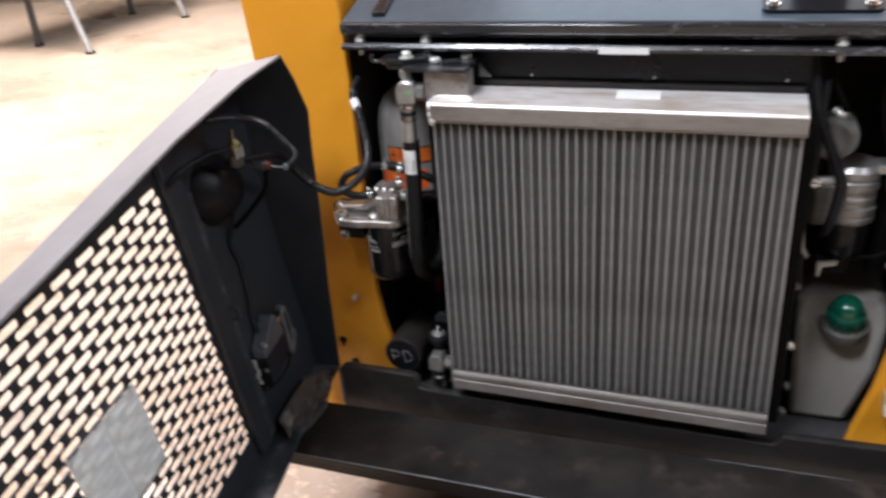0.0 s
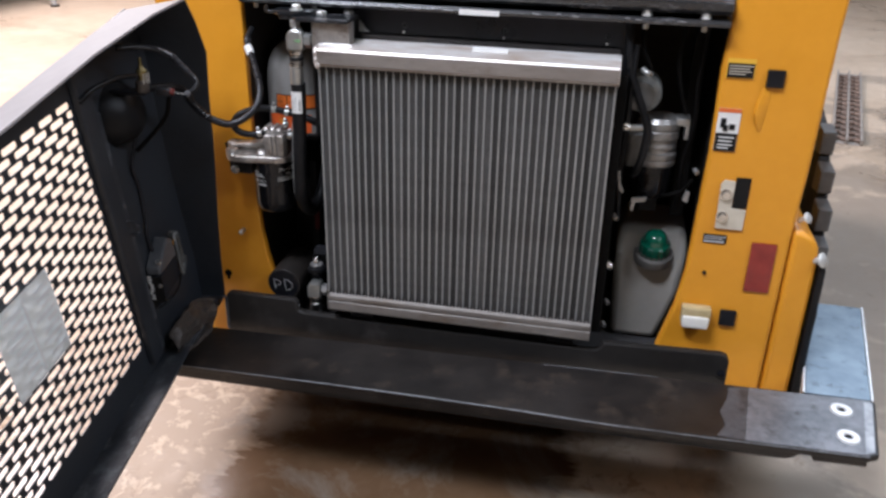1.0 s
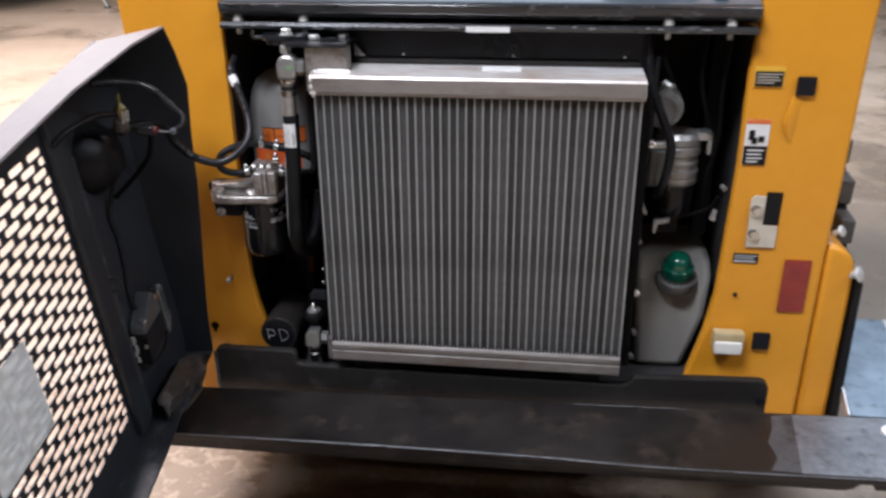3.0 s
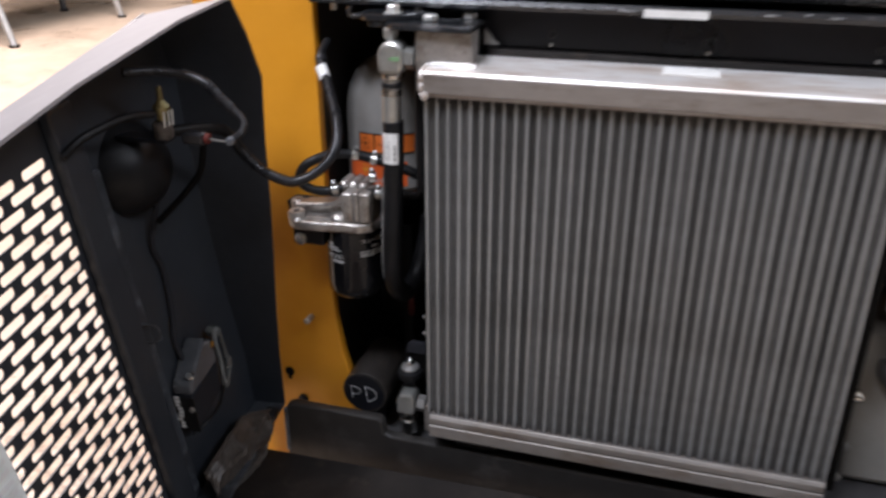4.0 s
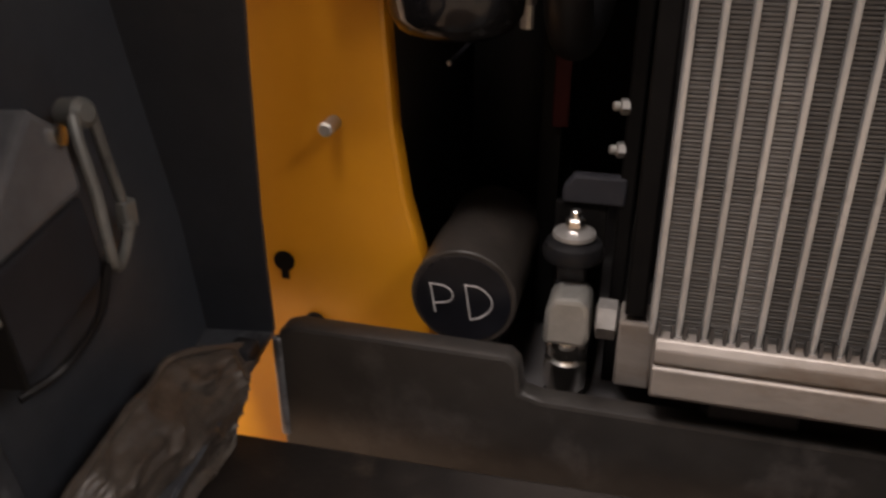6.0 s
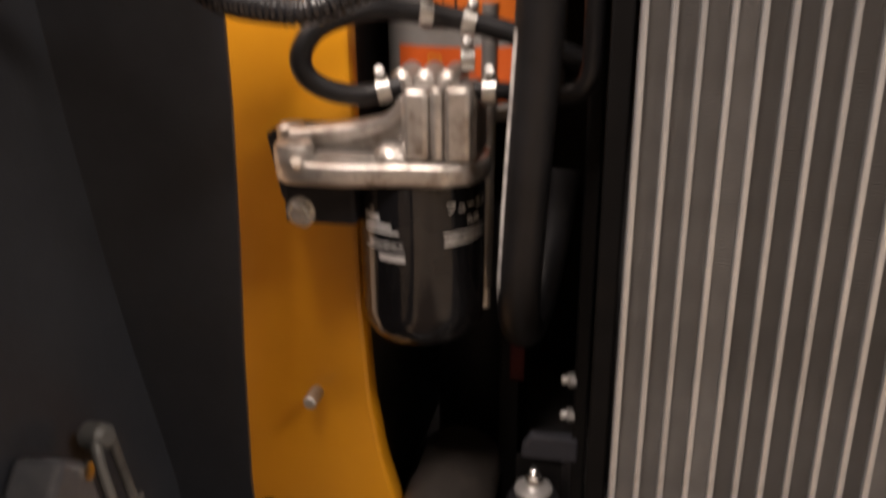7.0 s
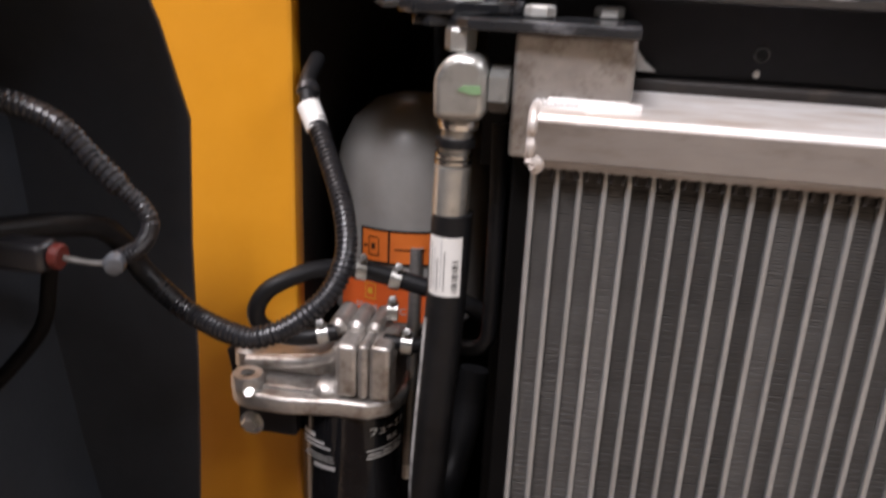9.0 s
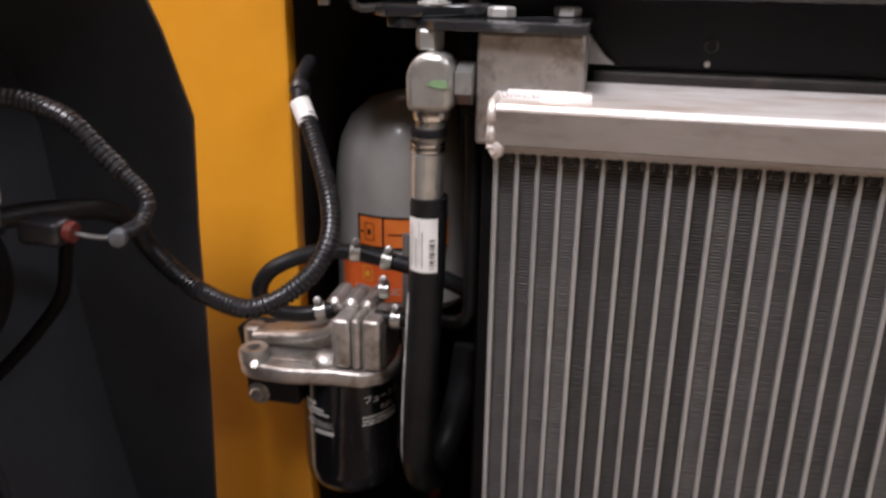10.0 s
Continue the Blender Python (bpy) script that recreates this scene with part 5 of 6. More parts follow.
part("tie", tube([(-0.7515, 1.104, 0.9585), (-0.765, 1.102, 0.9580), (-0.779, 1.100, 0.9600)], 0.0014, 8, 5), "can_dull", harness, "thin tie")
part("clip", rod((-0.7790, 1.100, 0.9605), (-0.7850, 1.100, 0.9608), 0.0070, 12, None, 0.001), "rust_red", harness, "red seal")
part("connector", box(-0.815, -0.785, 1.090, 1.108, 0.9520, 0.9685, 0.004, segments=3), "conduit", harness, "dark grey connector")
part("lead", tube([(-0.792, 1.108, 0.962), (-0.799, 1.118, 0.955), (-0.804, 1.120, 0.937), (-0.812, 1.120, 0.907), (-0.835, 1.120, 0.878), (-0.862, 1.118, 0.850), (-0.888, 1.115, 0.825)], 0.0046, 12, 8), "pitch", harness, "thin black lead")

# ---- the open door ----
DU, DN, DW = Vector((0.08319, -0.98910, -0.12145)), Vector((0.9959, 0.0782, 0.0453)), Vector((-0.03531, -0.12472, 0.99156))
DOOR = Matrix((( DU.x, DN.x, DW.x, -0.9133), (DU.y, DN.y, DW.y, 1.34), (DU.z, DN.z, DW.z, 0.36), (0, 0, 0, 1)))
door = thing("rear_door", (-0.90, 1.30, 0.0), "black steel rear door with a slotted grille, swung wide open", "door")
SU, SW, G0, H0 = 0.0570, 0.01777, 0.3310, 0.0700
ROWS_N, COLS_N = 33, 12
# slotted grille: each cell is a ring of metal round its slot
bm = bmesh.new()
def slot_cell(bm, cu, cw, cut_left=False):
    length, height, T = 0.0435, 0.0128, 0.0022
    inner, outer = [], []
    r = height / 2
    for k in range(16):
        a = math.tau * k / 16
        c, s_ = math.cos(a), math.sin(a)
        iu = (length / 2 - r) * (1 if c > 0 else -1) + r * c
        iw = r * min(1.0, abs(s_) * 1.12) * (1 if s_ > 0 else -1)
        m_ = max(abs(c), abs(s_))
        inner.append((cu + iu, cw + iw))
        outer.append((cu + SU / 2 * c / m_, cw + SW / 2 * s_ / m_))
    if cut_left:
        inner = [(max(p[0], cu + 0.002), p[1]) for p in inner]
        outer = [(max(p[0], cu), p[1]) for p in outer]
    rings = [[bm.verts.new((p[0], n_, p[1])) for p in loop] for loop, n_ in ((outer, 0.0), (inner, 0.0), (inner, -T), (outer, -T))]
    for a, b in zip(rings, rings[1:]):
        for k in range(16):
            j = (k + 1) % 16
            bm.faces.new((a[k], a[j], b[j], b[k]))
for row in range(ROWS_N):
    cw = H0 + SW * (row + 0.5)
    odd = (row % 2) == 0
    for col in range(COLS_N):
        slot_cell(bm, G0 + SU * col + (0.0 if odd else SU / 2), cw)
    if not odd:
        slot_cell(bm, G0 - SU / 2, cw, True)
bm.transform(DOOR)
bm.transform(Matrix.Translation(-BASE[door.name]))
me = bpy.data.meshes.new("grille")
bm.to_mesh(me)
bm.free()
me.materials.append(M["door_black"])
grille = new("grille", me)
grille.parent = door
BASE[grille.name] = BASE[door.name]
tagged(grille, "black perforated grille with staggered oblong slots")
GL, GR, GB, GT = G0 - SU / 2, G0 + SU * (COLS_N - 0.5), H0, H0 + SW * ROWS_N
DEND = GR + 0.06


def dtop(u):
    return 0.744 - 0.066 * max(u, 0.0)


part("grille_frame", prism([(-0.016, -0.010), (GL, -0.010), (GL, dtop(GL)), (0.024, 0.7435), (0.000, 0.700), (-0.019, 0.63)], "y", -0.004, 0.0), "door_black", door, "", DOOR)
part("grille_frame", prism([(GL, GT), (DEND, GT), (DEND, dtop(DEND)), (GL, dtop(GL))], "y", -0.004, 0.0), "door_black", door, "", DOOR)
part("grille_frame", prism([(GL, -0.012), (DEND, -0.014), (DEND, GB), (GL, GB)], "y", -0.004, 0.0), "door_black", door, "", DOOR)
part("grille_frame", prism([(GR, GB), (DEND, GB), (DEND, GT), (GR, GT)], "y", -0.004, 0.0), "door_black", door, "", DOOR)
# rim of the door: (u, w at the skin, w at the inner edge, depth)


def rim(rows, material, name, label=""):
    bm = bmesh.new()
    made = []
    for (u0, w0, u1, w1, d) in rows:
        made.append([bm.verts.new((u0 + (u1 - u0) * k / 5, d * k / 5, w0 + (w1 - w0) * k / 5)) for k in range(6)])
    for a, b in zip(made, made[1:]):
        for k in range(5):
            bm.faces.new((a[k], a[k + 1], b[k + 1], b[k]))
    bmesh.ops.recalc_face_normals(bm, faces=bm.faces)
    bmesh.ops.solidify(bm, geom=bm.faces[:], thickness=0.004)
    for f in bm.faces:
        f.smooth = True
    return part(name, bm, material, door, label, DOOR)


rim([(-0.014, -0.010, -0.006, -0.001, 0.066), (-0.020, 0.10, -0.022, 0.10, 0.068), (-0.010, 0.24, -0.004, 0.24, 0.093), (-0.006, 0.34, 0.002, 0.34, 0.110), (-0.006, 0.44, 0.003, 0.44, 0.124),
     (-0.010, 0.54, -0.008, 0.54, 0.130), (-0.017, 0.63, -0.017, 0.637, 0.140), (0.002, 0.70, 0.006, 0.712, 0.139), (0.022, 0.740, 0.029, 0.766, 0.136)], "door_black", "hinge_flange")
top_rows = [(0.026, 0.742, 0.031, 0.766, 0.136), (0.15, 0.738, 0.15, 0.768, 0.122), (0.35, 0.727, 0.35, 0.758, 0.104), (0.60, 0.708, 0.60, 0.738, 0.096), (DEND, 0.687, DEND, 0.712, 0.090)]
rim(top_rows, "flange_lit", "top_flange", "top flange painted pale for the light on it")
rim([(-0.012, -0.008, -0.006, -0.001, 0.064), (0.10, -0.006, 0.10, 0.004, 0.064), (0.22, -0.004, 0.22, 0.016, 0.066), (0.35, -0.005, 0.35, 0.024, 0.080), (DEND, -0.010, DEND, 0.0, 0.080)], "door_scuffed", "bottom_flange", "scuffed bottom flange")
rim([(DEND, -0.01, DEND, 0.0, 0.080), (DEND, 0.672, DEND, 0.68, 0.095)], "door_black", "end_flange")
part("stiffener", box(0.252, 0.300, 0.0, 0.016, 0.02, 0.705, 0.004), "door_black", door, "black pressed stiffener", DOOR)
part("stiffener", box(0.228, 0.252, 0.0, 0.008, 0.02, 0.60, 0.003), "door_scuffed", door, "", DOOR)
part("clip", tube([(-0.902, 1.046, 0.692), (-0.888, 1.056, 0.690), (-0.886, 1.072, 0.676), (-0.886, 1.076, 0.655), (-0.890, 1.060, 0.658), (-0.900, 1.050, 0.662)], 0.0018, 8, 4), "door_scuffed", door, "bent wire clip")
horn = part("alarm_housing", lathe([(0, 0.054), (0.018, 0.0525), (0.036, 0.047), (0.050, 0.036), (0.058, 0.022), (0.066, 0.010), (0.068, 0.0)], (0.160, 0.0, 0.568), (0.160, 1, 0.568), 40), "rubber", door, "round black housing", DOOR)
bm = bmesh.new()
columns = [[bm.verts.new((u_, 0.0125 + 0.0012 * math.sin(9 * u_ + 0.8 * k), 0.265 + 0.168 * k / 6)) for k in range(7)] for u_ in (0.533, 0.567, 0.602, 0.616, 0.647, 0.674, 0.700)]
for near, far in zip(columns, columns[1:]):
    for k in range(6):
        bm.faces.new((near[k], far[k], far[k + 1], near[k + 1]))
notice = part("notice", bm, "notice", door, "pale blue notice with rows of unreadable text", DOOR)
part("print", box(0.6135, 0.6190, 0.0141, 0.0145, 0.277, 0.423), "notice_ink", notice, "", DOOR)
random.seed(9)
for col in (0.541, 0.625):
    for k in range(9):
        w_ = random.uniform(0.03, 0.064)
        part("print", box(col, col + w_, 0.0141, 0.0144, 0.407 - 0.0155 * k, 0.4145 - 0.0155 * k), "notice_ink", notice, "", DOOR)
for u_ in (0.540, 0.693):
    for w_ in (0.272, 0.426):
        part("pad", box(u_ - 0.004, u_ + 0.004, 0.0004, 0.0112, w_ - 0.003, w_ + 0.003, 0.001), "door_black", notice, "", DOOR)
valve = thing("brass_valve", (-0.82, 1.06, 0.95), "small brass valve held inside the open door", "valve")
part("holder", box(-0.905, -0.830, 1.075, 1.100, 0.955, 0.961, 0.001), "black", valve)
part("body", lathe([(0, 0), (0.011, 0), (0.0130, 0.003), (0.0130, 0.020), (0.010, 0.024), (0, 0.024)], (-0.838, 1.087, 0.960), (-0.836, 1.087, 1.5), 20), "foam", valve, "brown-grey plastic body")
part("nipple", lathe([(0, 0), (0.0070, 0), (0.0075, 0.010), (0.0105, 0.011), (0.0110, 0.019), (0.0075, 0.022), (0.0060, 0.025), (0.0040, 0.027), (0.0038, 0.042), (0.0030, 0.044), (0, 0.044)], (-0.836, 1.087, 0.984), (-0.832, 1.087, 1.5), 12), "brass", valve, "brass nipple")
for dx, dy in ((0.008, -0.009), (0.010, -0.002), (0.010, 0.006)):
    part("pin", rod((-0.836 + dx, 1.087 + dy, 0.978), (-0.835 + dx, 1.087 + dy, 0.998), 0.0014, 8), "zinc_pale", valve)
cable = thing("door_cable", (-0.87, 1.10, 0.9), "thin black cable on the inside of the door", "cable")
part("cable", tube([(0.158, 0.030, 0.52), (0.168, 0.008, 0.45), (0.158, 0.006, 0.40), (0.166, 0.006, 0.33), (0.182, 0.008, 0.28), (0.172, 0.012, 0.20)], 0.0042, 10, 8), "bay_black", cable, "", DOOR)
part("cable", tube([(0.190, 0.080, 0.660), (0.225, 0.060, 0.668), (0.275, 0.035, 0.664), (0.300, 0.018, 0.650)], 0.0055, 10, 8), "rubber", cable, "", DOOR)
latch = thing("door_latch", (-0.90, 1.18, 0.45), "dark steel door latch with a wire loop", "latch")
part("case", prism([(0.130, 0.150), (0.130, 0.204), (0.218, 0.204), (0.222, 0.140)], "y", 0.002, 0.034, 0.003), "bay_black", latch, "black latch case", DOOR)
part("body", prism([(0.128, 0.206), (0.128, 0.246), (0.150, 0.268), (0.216, 0.224), (0.2175, 0.206)], "y", 0.002, 0.036, 0.005), "latch_grey", latch, "dull grey latch body", DOOR)
part("mouth", prism([(0.2190, 0.2035), (0.2212, 0.2045), (0.2262, 0.140), (0.2232, 0.139)], "y", 0.0035, 0.0375), "ink", latch, "black latch mouth", DOOR)
random.seed(12)
for k in range(9):
    w_ = 0.148 + 0.0068 * k
    u_ = 0.2262 - (w_ - 0.140) * 0.080 + 0.0006
    n_ = random.uniform(0.005, 0.011)
    part("tooth", prism([(u_, w_), (u_ + 0.0012, w_), (u_ + 0.0012, w_ + 0.0045), (u_, w_ + 0.005)], "y", n_, n_ + random.uniform(0.005, 0.009)), "bolt_bright", latch, "bright tooth", DOOR)
part("rivet", lathe([(0.0048, 0), (0.0042, 0.003), (0, 0.0035)], (0.2235, 0.033, 0.184), (0.30, 0.033, 0.19), 12), "zinc_dull", latch, "bright rivet", DOOR)
part("rivet", lathe([(0.0075, 0), (0.006, 0.003), (0, 0.0035)], (0.203, 0.030, 0.2335), (0.243, 0.030, 0.2935), 14), "zinc", latch, "bright rivet", DOOR)
part("rivet", lathe([(0.0065, 0), (0.006, 0.003), (0, 0.0035)], (0.136, 0.036, 0.245), (0.136, 0.10, 0.245), 14), "zinc", latch, "bright rivet", DOOR)
part("roller", rod((-0.903, 1.218, 0.586), (-0.880, 1.213, 0.590), 0.0095, 18, None, 0.004), "latch_strap", latch, "zinc roller")
part("wire", tube([(-0.885, 1.205, 0.590), (-0.880, 1.200, 0.575), (-0.872, 1.196, 0.545), (-0.866, 1.192, 0.503), (-0.876, 1.215, 0.497), (-0.886, 1.240, 0.506)], 0.0038, 10, 6), "latch_strap", latch, "bent wire frame")
part("wire", tube([(-0.886, 1.222, 0.588), (-0.888, 1.230, 0.560), (-0.889, 1.240, 0.520), (-0.886, 1.236, 0.503)], 0.0038, 10, 6), "latch_strap", latch, "bent wire frame")
part("tab", box(-0.892, -0.884, 1.234, 1.248, 0.502, 0.522, 0.002), "latch_strap", latch)
part("loop", tube([(-0.868, 1.190, 0.505), (-0.875, 1.180, 0.470), (-0.890, 1.160, 0.445), (-0.900, 1.130, 0.440)], 0.003, 8, 8), "rubber", latch)
# crumpled foil-faced seal over the lower corner
bm = bmesh.new()
nu, nw = 40, 60
upper = smooth_path([(-0.858, 1.322, 0.362), (-0.868, 1.285, 0.382), (-0.876, 1.235, 0.398), (-0.872, 1.180, 0.398), (-0.870, 1.135, 0.392), (-0.872, 1.105, 0.380)], 8)
lower = smooth_path([(-0.853, 1.280, 0.352), (-0.848, 1.262, 0.3150), (-0.847, 1.222, 0.3125), (-0.852, 1.180, 0.3125), (-0.862, 1.130, 0.3125), (-0.868, 1.10, 0.3125)], 8)
grid = []
for i in range(nu + 1):
    rowv = []
    for j in range(nw + 1):
        a, b = i / nu, j / nw
        q = upper[i].lerp(lower[i], b)
        bulge = 0.020 * math.sin(math.pi * min(1.0, b * 1.1)) * min(1.0, 0.2 + 3 * a)
        p = Vector((a * 6.5, b * 3.2, 1.3))
        fold = 0.006 * noise.noise(p) + 0.007 * abs(noise.noise(p * 1.7)) + 0.0034 * abs(noise.noise(p * 3.6)) + 0.0012 * noise.noise(p * 8.0)
        fold += 0.0075 * (1 - abs(noise.noise(p * 0.9 + Vector((3, 1, 0))))) ** 7 + 0.0040 * (1 - abs(noise.noise(p * 1.7))) ** 7
        q = q + Vector((0.85, -0.15, 0.35)) * (bulge + fold)
        rowv.append((bm.verts.new(q), bm.verts.new(q - Vector((0.0030, -0.0004, 0.0012)))))
    grid.append(rowv)
for i in range(nu):
    for j in range(nw):
        corners = (grid[i][j], grid[i + 1][j], grid[i + 1][j + 1], grid[i][j + 1])
        bm.faces.new([c[0] for c in corners])
        bm.faces.new([c[1] for c in reversed(corners)])
border = [grid[i][0] for i in range(nu)] + [grid[nu][j] for j in range(nw)] + [grid[i][nw] for i in range(nu, 0, -1)] + [grid[0][j] for j in range(nw, 0, -1)]
for c, d in zip(border, border[1:] + border[:1]):
    bm.faces.new((c[0], c[1], d[1], d[0]))
bmesh.ops.recalc_face_normals(bm, faces=bm.faces)
for f in bm.faces:
    f.smooth = True
seal = thing("door_seal", (-0.85, 1.2, 0.3), "crumpled dirty brown foil seal on the door's lower corner", "seal")
part("foil", bm, "foam", seal, "", None, True, 60)
part("rolled_edge", tube([q + Vector((0.004 + 0.004 * noise.noise(q * 30), 0, 0.003 + 0.004 * noise.noise(q * 41))) for q in upper[::4]], 0.0032, 8, 4), "foam", seal, "crumpled rolled edge")
part("strap", box(-0.868, -0.848, 1.302, 1.322, 0.350, 0.372, 0.003), "bay_black", seal, "black holding strap")

# ---- right of the radiator ----
bottle = thing("coolant_bottle", (0.19, 1.47, 0.325), "milky plastic coolant bottle with a green cap", "bottle")
bm = prism([(0.126, 0.327), (0.236, 0.327), (0.256, 0.39), (0.276, 0.463), (0.284, 0.55), (0.281, 0.590), (0.264, 0.604), (0.142, 0.604), (0.121, 0.588), (0.118, 0.545)], "y", 1.452, 1.60, 0.016, segments=4)
for v in bm.verts:
    if v.co.z > 0.53:
        v.co.y += (v.co.z - 0.53) * 0.9
part("body", bm, "bottle", bottle)
CAP_A, CAP_B = (0.208, 1.484, 0.540), (0.208, 1.454, 0.640)
part("neck", lathe([(0.0460, -0.01), (0.0465, 0.004), (0.0445, 0.010), (0.036, 0.012), (0.036, 0.02)], CAP_A, CAP_B, 36), "collar_grey", bottle, "dull neck collar")
cap = lathe([(0.034, 0.008), (0.0345, 0.036), (0.0335, 0.041), (0.0295, 0.044), (0.0275, 0.047), (0.0265, 0.056), (0.022, 0.064), (0.013, 0.069), (0, 0.070)], CAP_A, CAP_B, 40)
cap_ob = part("cap", cap, "green", bottle, "glossy green screw cap")
for k in range(18):
    a = math.tau * k / 18
    m_ = frame_to(CAP_A, CAP_B)
    bm = rod((0.0342 * math.cos(a), 0.0342 * math.sin(a), 0.010), (0.0338 * math.cos(a), 0.0338 * math.sin(a), 0.036), 0.0024, 8)
    part("grip", bm, "green", cap_ob, "", m_)
dryer = thing("separator_can", (0.185, 1.49, 0.66), "silver canister with a black bowl and black hoses", "canister")
part("body", lathe([(0, 0), (0.046, 0), (0.048, 0.003), (0.048, 0.012), (0.0455, 0.014), (0.0455, 0.018), (0.048, 0.020), (0.048, 0.030), (0.044, 0.033), (0.044, 0.042), (0.046, 0.044), (0.046, 0.050), (0.044, 0.052), (0.044, 0.061), (0.048, 0.064), (0.048, 0.080), (0.0460, 0.082), (0.0460, 0.086), (0.048, 0.088), (0.048, 0.100), (0.040, 0.110), (0, 0.112)], (0.180, 1.485, 0.772), (0.180, 1.485, 2), 36), "can_dull", dryer, "ribbed silver canister")
part("bowl", lathe([(0, 0), (0.036, 0.002), (0.045, 0.020), (0.047, 0.078)], (0.176, 1.485, 0.694), (0.176, 1.485, 2), 32), "filter_black", dryer, "black bowl")
part("pulley", lathe([(0.022, -0.004), (0.040, -0.002), (0.041, 0.006), (0.036, 0.011), (0.036, 0.016), (0.041, 0.021), (0.041, 0.05), (0, 0.05)], (0.134, 1.428, 0.941), (0.144, 2, 0.973), 36), "latch_strap", dryer, "round grooved grey flange")
part("hub", lathe([(0, -0.006), (0.030, -0.006), (0.030, 0.01)], (0.130, 1.427, 0.938), (0.140, 2, 0.968), 28), "collar_grey", dryer)
part("side_body", lathe([(0, 0), (0.038, 0.002), (0.038, 0.075), (0.030, 0.082), (0, 0.084)], (0.130, 1.470, 0.772), (0.130, 1.470, 2), 28), "dark_zinc", dryer)
part("arm", box(0.215, 0.245, 1.455, 1.50, 0.868, 0.885, 0.003), "zinc_dull", dryer)
part("arm", box(0.236, 0.245, 1.455, 1.50, 0.838, 0.876, 0.002), "zinc_dull", dryer)
part("clip", prism([(0.138, 0.700), (0.172, 0.705), (0.170, 0.695), (0.148, 0.690), (0.144, 0.668), (0.138, 0.672)], "y", 1.428, 1.436, 0.001), "can_dull", dryer, "pale clip")
part("post", box(0.160, 0.200, 1.50, 1.56, 0.645, 0.700, 0.002), "bay_black", dryer)
part("hose", tube([(0.092, 1.41, 1.09), (0.096, 1.395, 1.036), (0.104, 1.395, 0.992), (0.118, 1.395, 0.958), (0.134, 1.395, 0.922), (0.152, 1.395, 0.876), (0.152, 1.395, 0.843), (0.146, 1.395, 0.801), (0.139, 1.41, 0.77), (0.135, 1.45, 0.75)], 0.0088, 14, 8), "rubber", dryer, "black hose")
part("hose", tube([(0.112, 1.40, 1.05), (0.108, 1.395, 0.98), (0.108, 1.40, 0.90), (0.106, 1.43, 0.80), (0.108, 1.43, 0.72), (0.112, 1.44, 0.64)], 0.0065, 12, 8), "rubber", dryer, "black hose")
part("union", rod((0.108, 1.40, 0.872), (0.146, 1.405, 0.872), 0.0085, 14), "zinc_dull", dryer)
part("hose_clip", tube([(0.128, 1.397, 1.0), (0.138, 1.385, 0.995), (0.146, 1.40, 0.99)], 0.006, 10, 6), "zinc_dull", dryer)
for x, y, z in ((0.103, 1.395, 0.669), (0.262, 1.40, 0.79), (0.106, 1.36, 0.47), (0.104, 1.36, 0.41)):
    part("bolt", rod((x, y, z), (x + 0.006, y - 0.010, z - 0.004), 0.0055, 8), "can_dull", dryer)
part("clip", prism([(0.100, 0.775), (0.106, 0.777), (0.110, 0.745), (0.118, 0.730), (0.116, 0.722), (0.106, 0.735)], "y", 1.392, 1.398, 0.001), "can_dull", dryer, "bent zinc clip")
part("clip", prism([(0.246, 0.716), (0.252, 0.738), (0.260, 0.736), (0.258, 0.712)], "y", 1.40, 1.41, 0.001), "can_dull", dryer, "small zinc clip")
for line_ in ([(0.250, 1.425, 1.085), (0.246, 1.43, 0.98), (0.252, 1.44, 0.88), (0.240, 1.45, 0.78), (0.246, 1.46, 0.66)], [(0.206, 1.43, 1.085), (0.200, 1.425, 1.02), (0.212, 1.43, 0.96), (0.232, 1.44, 0.90)],
              [(0.118, 1.42, 1.085), (0.126, 1.405, 1.04), (0.140, 1.41, 1.01), (0.150, 1.42, 0.985)], [(0.262, 1.42, 0.76), (0.248, 1.43, 0.73), (0.226, 1.44, 0.715), (0.20, 1.46, 0.70)]):
    part("cable", tube(line_, 0.0045, 8, 6), "pitch", dryer, "thin black cable")
part("bracket", box(0.232, 0.262, 1.50, 1.53, 0.64, 1.09, 0.002), "pitch", dryer)
engine = thing("engine_block", (-0.23, 1.65, 0.325), "dark engine block deep in the bay", "engine")
part("block", box(-0.55, 0.08, 1.56, 1.88, 0.325, 0.98, 0.03), "bay_lifted", engine)
part("cover", box(-0.50, 0.02, 1.60, 1.86, 0.981, 1.06, 0.02), "bay_lifted", engine)

# ---- floor grate ----
grate = thing("floor_grate", (1.55, 5.3, 0.0), "long rusty serrated steel grate lying on the floor", "grate")
GA, GBv = Vector((1.385, 4.40, 0)), Vector((1.80, 6.24, 0))
way = (GBv - GA).normalized()
side = Vector((way.y, -way.x, 0))
for off in (-0.075, 0.0, 0.075):
    a, b = GA + side * off, GBv + side * off
    bm = box(-0.006, 0.006, 0, (b - a).length, 0.001, 0.03)
    part("rail", bm, "grate_pale", grate, "", Matrix.Translation(a) @ Matrix.Rotation(math.atan2(-way.x, way.y), 4, "Z"))
bm = box(-0.080, 0.080, 0.0, (GBv - GA).length, 0.0006, 0.004)
part("pit", bm, "grate_pale", grate, "pale base under the bars", Matrix.Translation(GA) @ Matrix.Rotation(math.atan2(-way.x, way.y), 4, "Z"))
n_rungs = 15
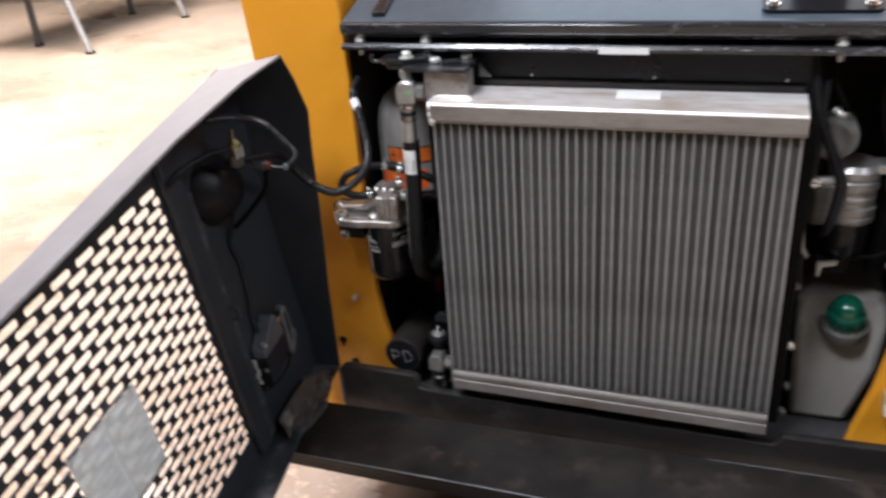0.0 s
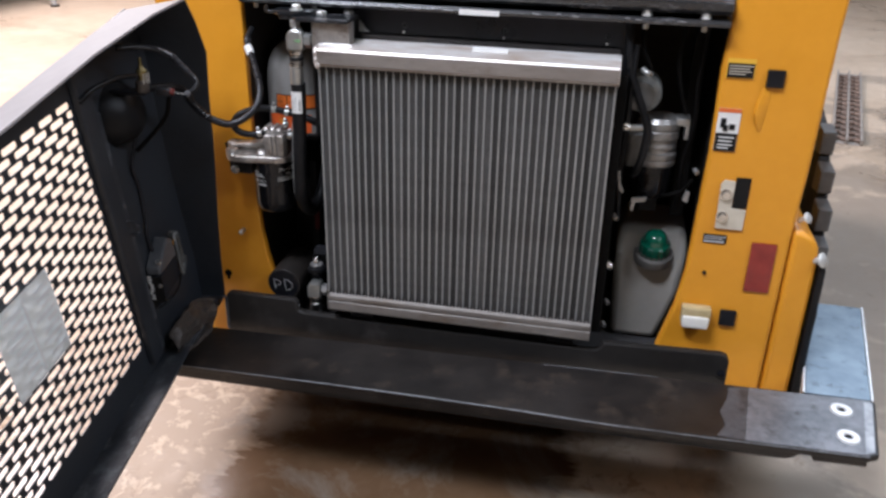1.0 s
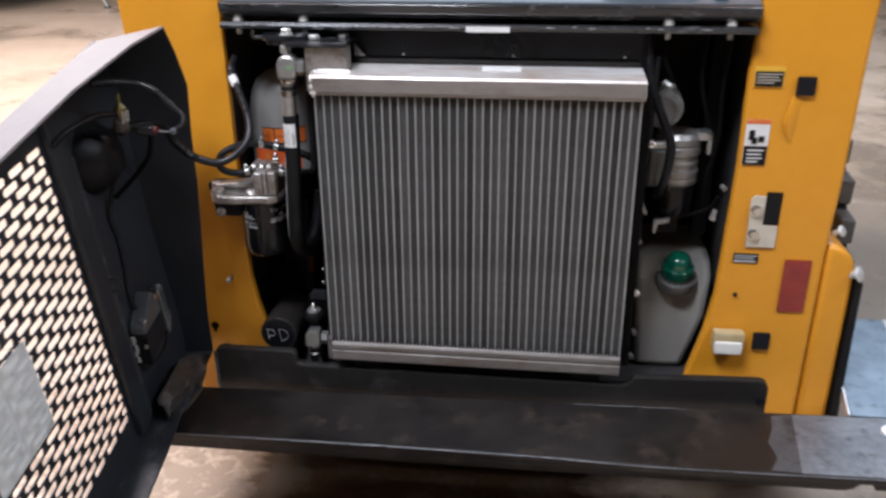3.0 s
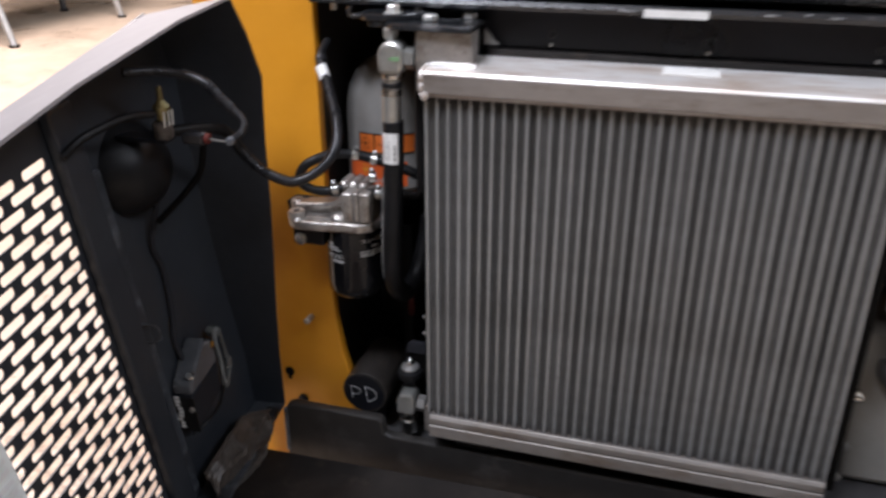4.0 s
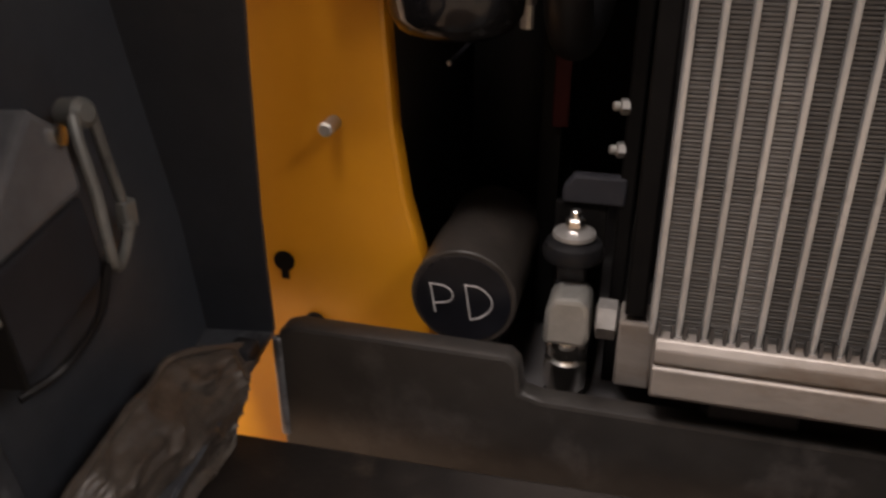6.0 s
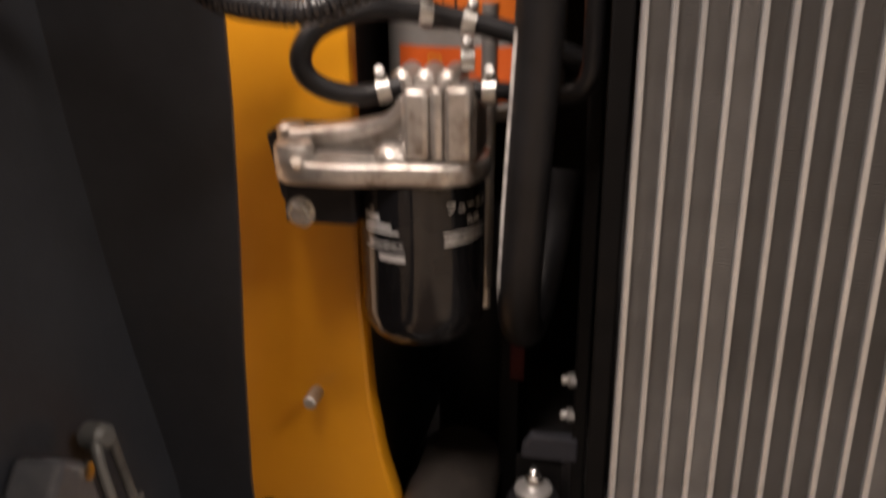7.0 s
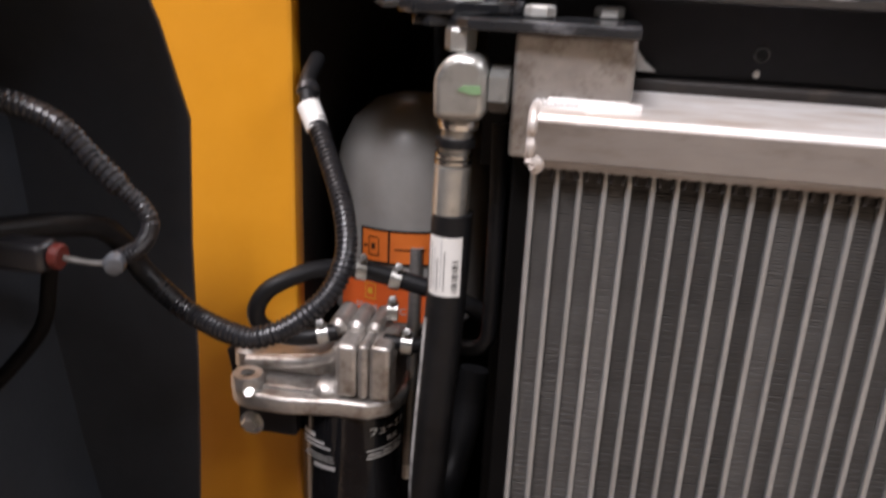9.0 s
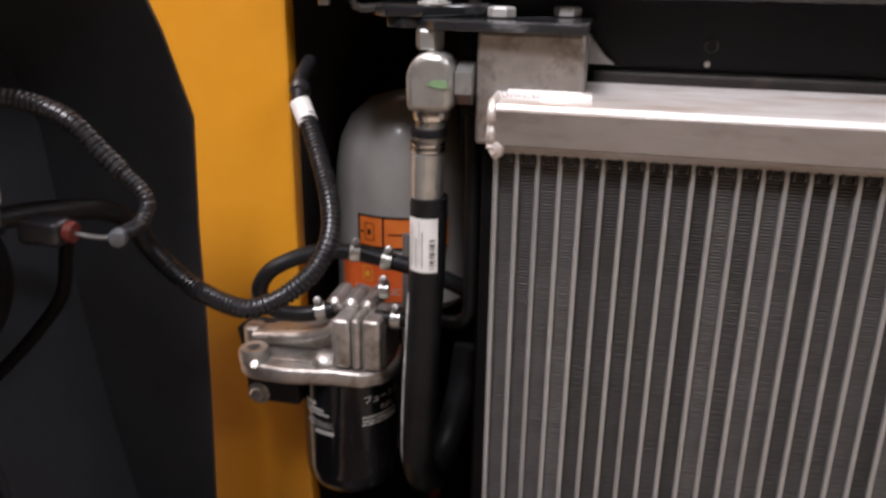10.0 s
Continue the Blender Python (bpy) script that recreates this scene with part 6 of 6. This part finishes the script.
for col in (-0.0375, 0.0375):
    for k in range(n_rungs):
        for lean in (-1, 1):
            mid = GA + side * col + way * (0.06 + k * 1.78 / n_rungs)
            a, b = mid - side * 0.033 - way * 0.028 * lean, mid + side * 0.033 + way * 0.028 * lean
            part("rung", rod((a.x, a.y, 0.016), (b.x, b.y, 0.016), 0.0105, 6), "grate_rust", grate)

# ---- far side of the workshop ----
table = thing("trestle", (-5.8, 6.4, 0.0), "steel trestle on splayed tube legs", "trestle")
for foot, head_at, mat_name in (((-5.33, 5.59, 0), (-5.65, 5.69, 0.86), "far_steel"), ((-6.13, 5.84, 0), (-6.12, 5.84, 0.86), "far_dark"), ((-5.425, 7.10, 0), (-5.62, 7.04, 0.86), "far_steel"), ((-6.23, 7.28, 0), (-6.22, 7.26, 0.86), "far_dark")):
    leg = part("leg", rod(foot, head_at, 0.030, 14), mat_name, table)
    part("foot", rod((foot[0], foot[1], 0.0), (foot[0], foot[1], 0.02), 0.042, 14), "rubber", leg)
for a, q in (((-5.49, 5.64, 0.43), (-6.125, 5.84, 0.44)), ((-5.525, 7.07, 0.43), (-6.225, 7.27, 0.44))):
    part("brace", rod(a, q, 0.022, 12), "far_steel", table)
part("deck", box(-6.5, -5.55, 5.5, 7.5, 0.86, 0.93, 0.01), "far_dark", table)
trailer = thing("trailer", (-8.2, 11.6, 0.0), "dark two-wheeled trailer parked at the far side", "trailer")
WA, WB = Vector((-7.42, 11.20, 0.43)), Vector((-6.87, 10.37, 0.43))
wheel = part("wheel", lathe([(0.20, -0.11), (0.36, -0.13), (0.42, -0.09), (0.43, 0.0), (0.42, 0.09), (0.36, 0.13), (0.20, 0.11)], WA, WB, 40), "tyre", trailer, "black tyre")
part("rim", lathe([(0, -0.02), (0.10, -0.03), (0.19, -0.06), (0.21, -0.10), (0.21, 0.10), (0.19, 0.06), (0, 0.02)], WA, WB, 28), "far_dark", wheel, "dark steel rim")
part("hub", lathe([(0, 0.14), (0.05, 0.13), (0.06, 0.10), (0.06, 0.0)], WA, WB, 16), "far_steel", wheel, "bright hub")
part("chassis", box(-9.9, -6.95, 10.76, 10.86, 0.55, 0.88, 0.01), "far_dark", trailer)
# outline stretched forward, out of view, to throw a shadow on the floor
part("bed_shade_caster", prism([(-9.9, 6.9), (-7.4, 7.7), (-6.5, 9.4), (-6.4, 12.8), (-9.9, 12.8)], "z", 0.88, 0.96, 0.01), "far_dark", trailer)
part("axle", rod((-8.6, 10.8, 0.43), (-7.15, 11.4, 0.43), 0.05, 12), "far_dark", trailer)
part("step", rod((-8.20, 10.66, 0.33), (-7.28, 10.60, 0.43), 0.022, 10), "far_steel", trailer, "pale steel bar")
part("support", rod((-8.02, 10.66, 0.36), (-8.04, 10.66, 0.88), 0.03, 10), "far_steel", trailer)
part("crank", tube([(-7.22, 10.56, 0.43), (-7.14, 10.55, 0.36), (-7.05, 10.54, 0.27), (-6.98, 10.53, 0.26), (-6.90, 10.52, 0.28)], 0.016, 8, 6), "far_steel", trailer, "bent steel crank")
part("lug", rod((-7.24, 10.60, 0.44), (-7.22, 10.50, 0.45), 0.045, 12, None, 0.01), "bolt_bright", trailer, "bright lug")
part("tail_lamp", box(-6.04, -5.94, 10.58, 10.68, 0.53, 0.60, 0.01), "red_lens", trailer, "red tail lamp")
part("draw_bar", rod((-6.85, 10.6, 0.56), (-5.98, 10.64, 0.56), 0.04, 12), "far_steel", trailer)
part("tool_box", box(-7.75, -7.35, 10.60, 10.74, 0.46, 0.545, 0.01), "far_dark", trailer, "dark box")
part("beam", box(-8.3, -6.6, 12.3, 12.4, 0.0, 0.09, 0.01), "far_dark", trailer)
stand = thing("prop_stand", (-5.8, 10.2, 0.0), "leaning galvanised steel prop on the floor", "stand")
part("leg", rod((-5.80, 10.2, 0.0), (-6.08, 10.2, 0.74), 0.028, 12), "far_steel", stand)
part("foot", rod((-5.80, 10.2, 0.0), (-5.80, 10.2, 0.02), 0.04, 12), "rubber", stand)
solid("drum", lathe([(0, 0), (0.24, 0), (0.25, 0.02), (0.24, 0.30), (0.25, 0.32), (0.24, 0.60), (0.25, 0.85), (0, 0.86)], (-6.42, 12.0, 0), (-6.42, 12.0, 1), 32), "navy", "dark blue steel drum on the floor", "drum", base=(-6.42, 12.0, 0))
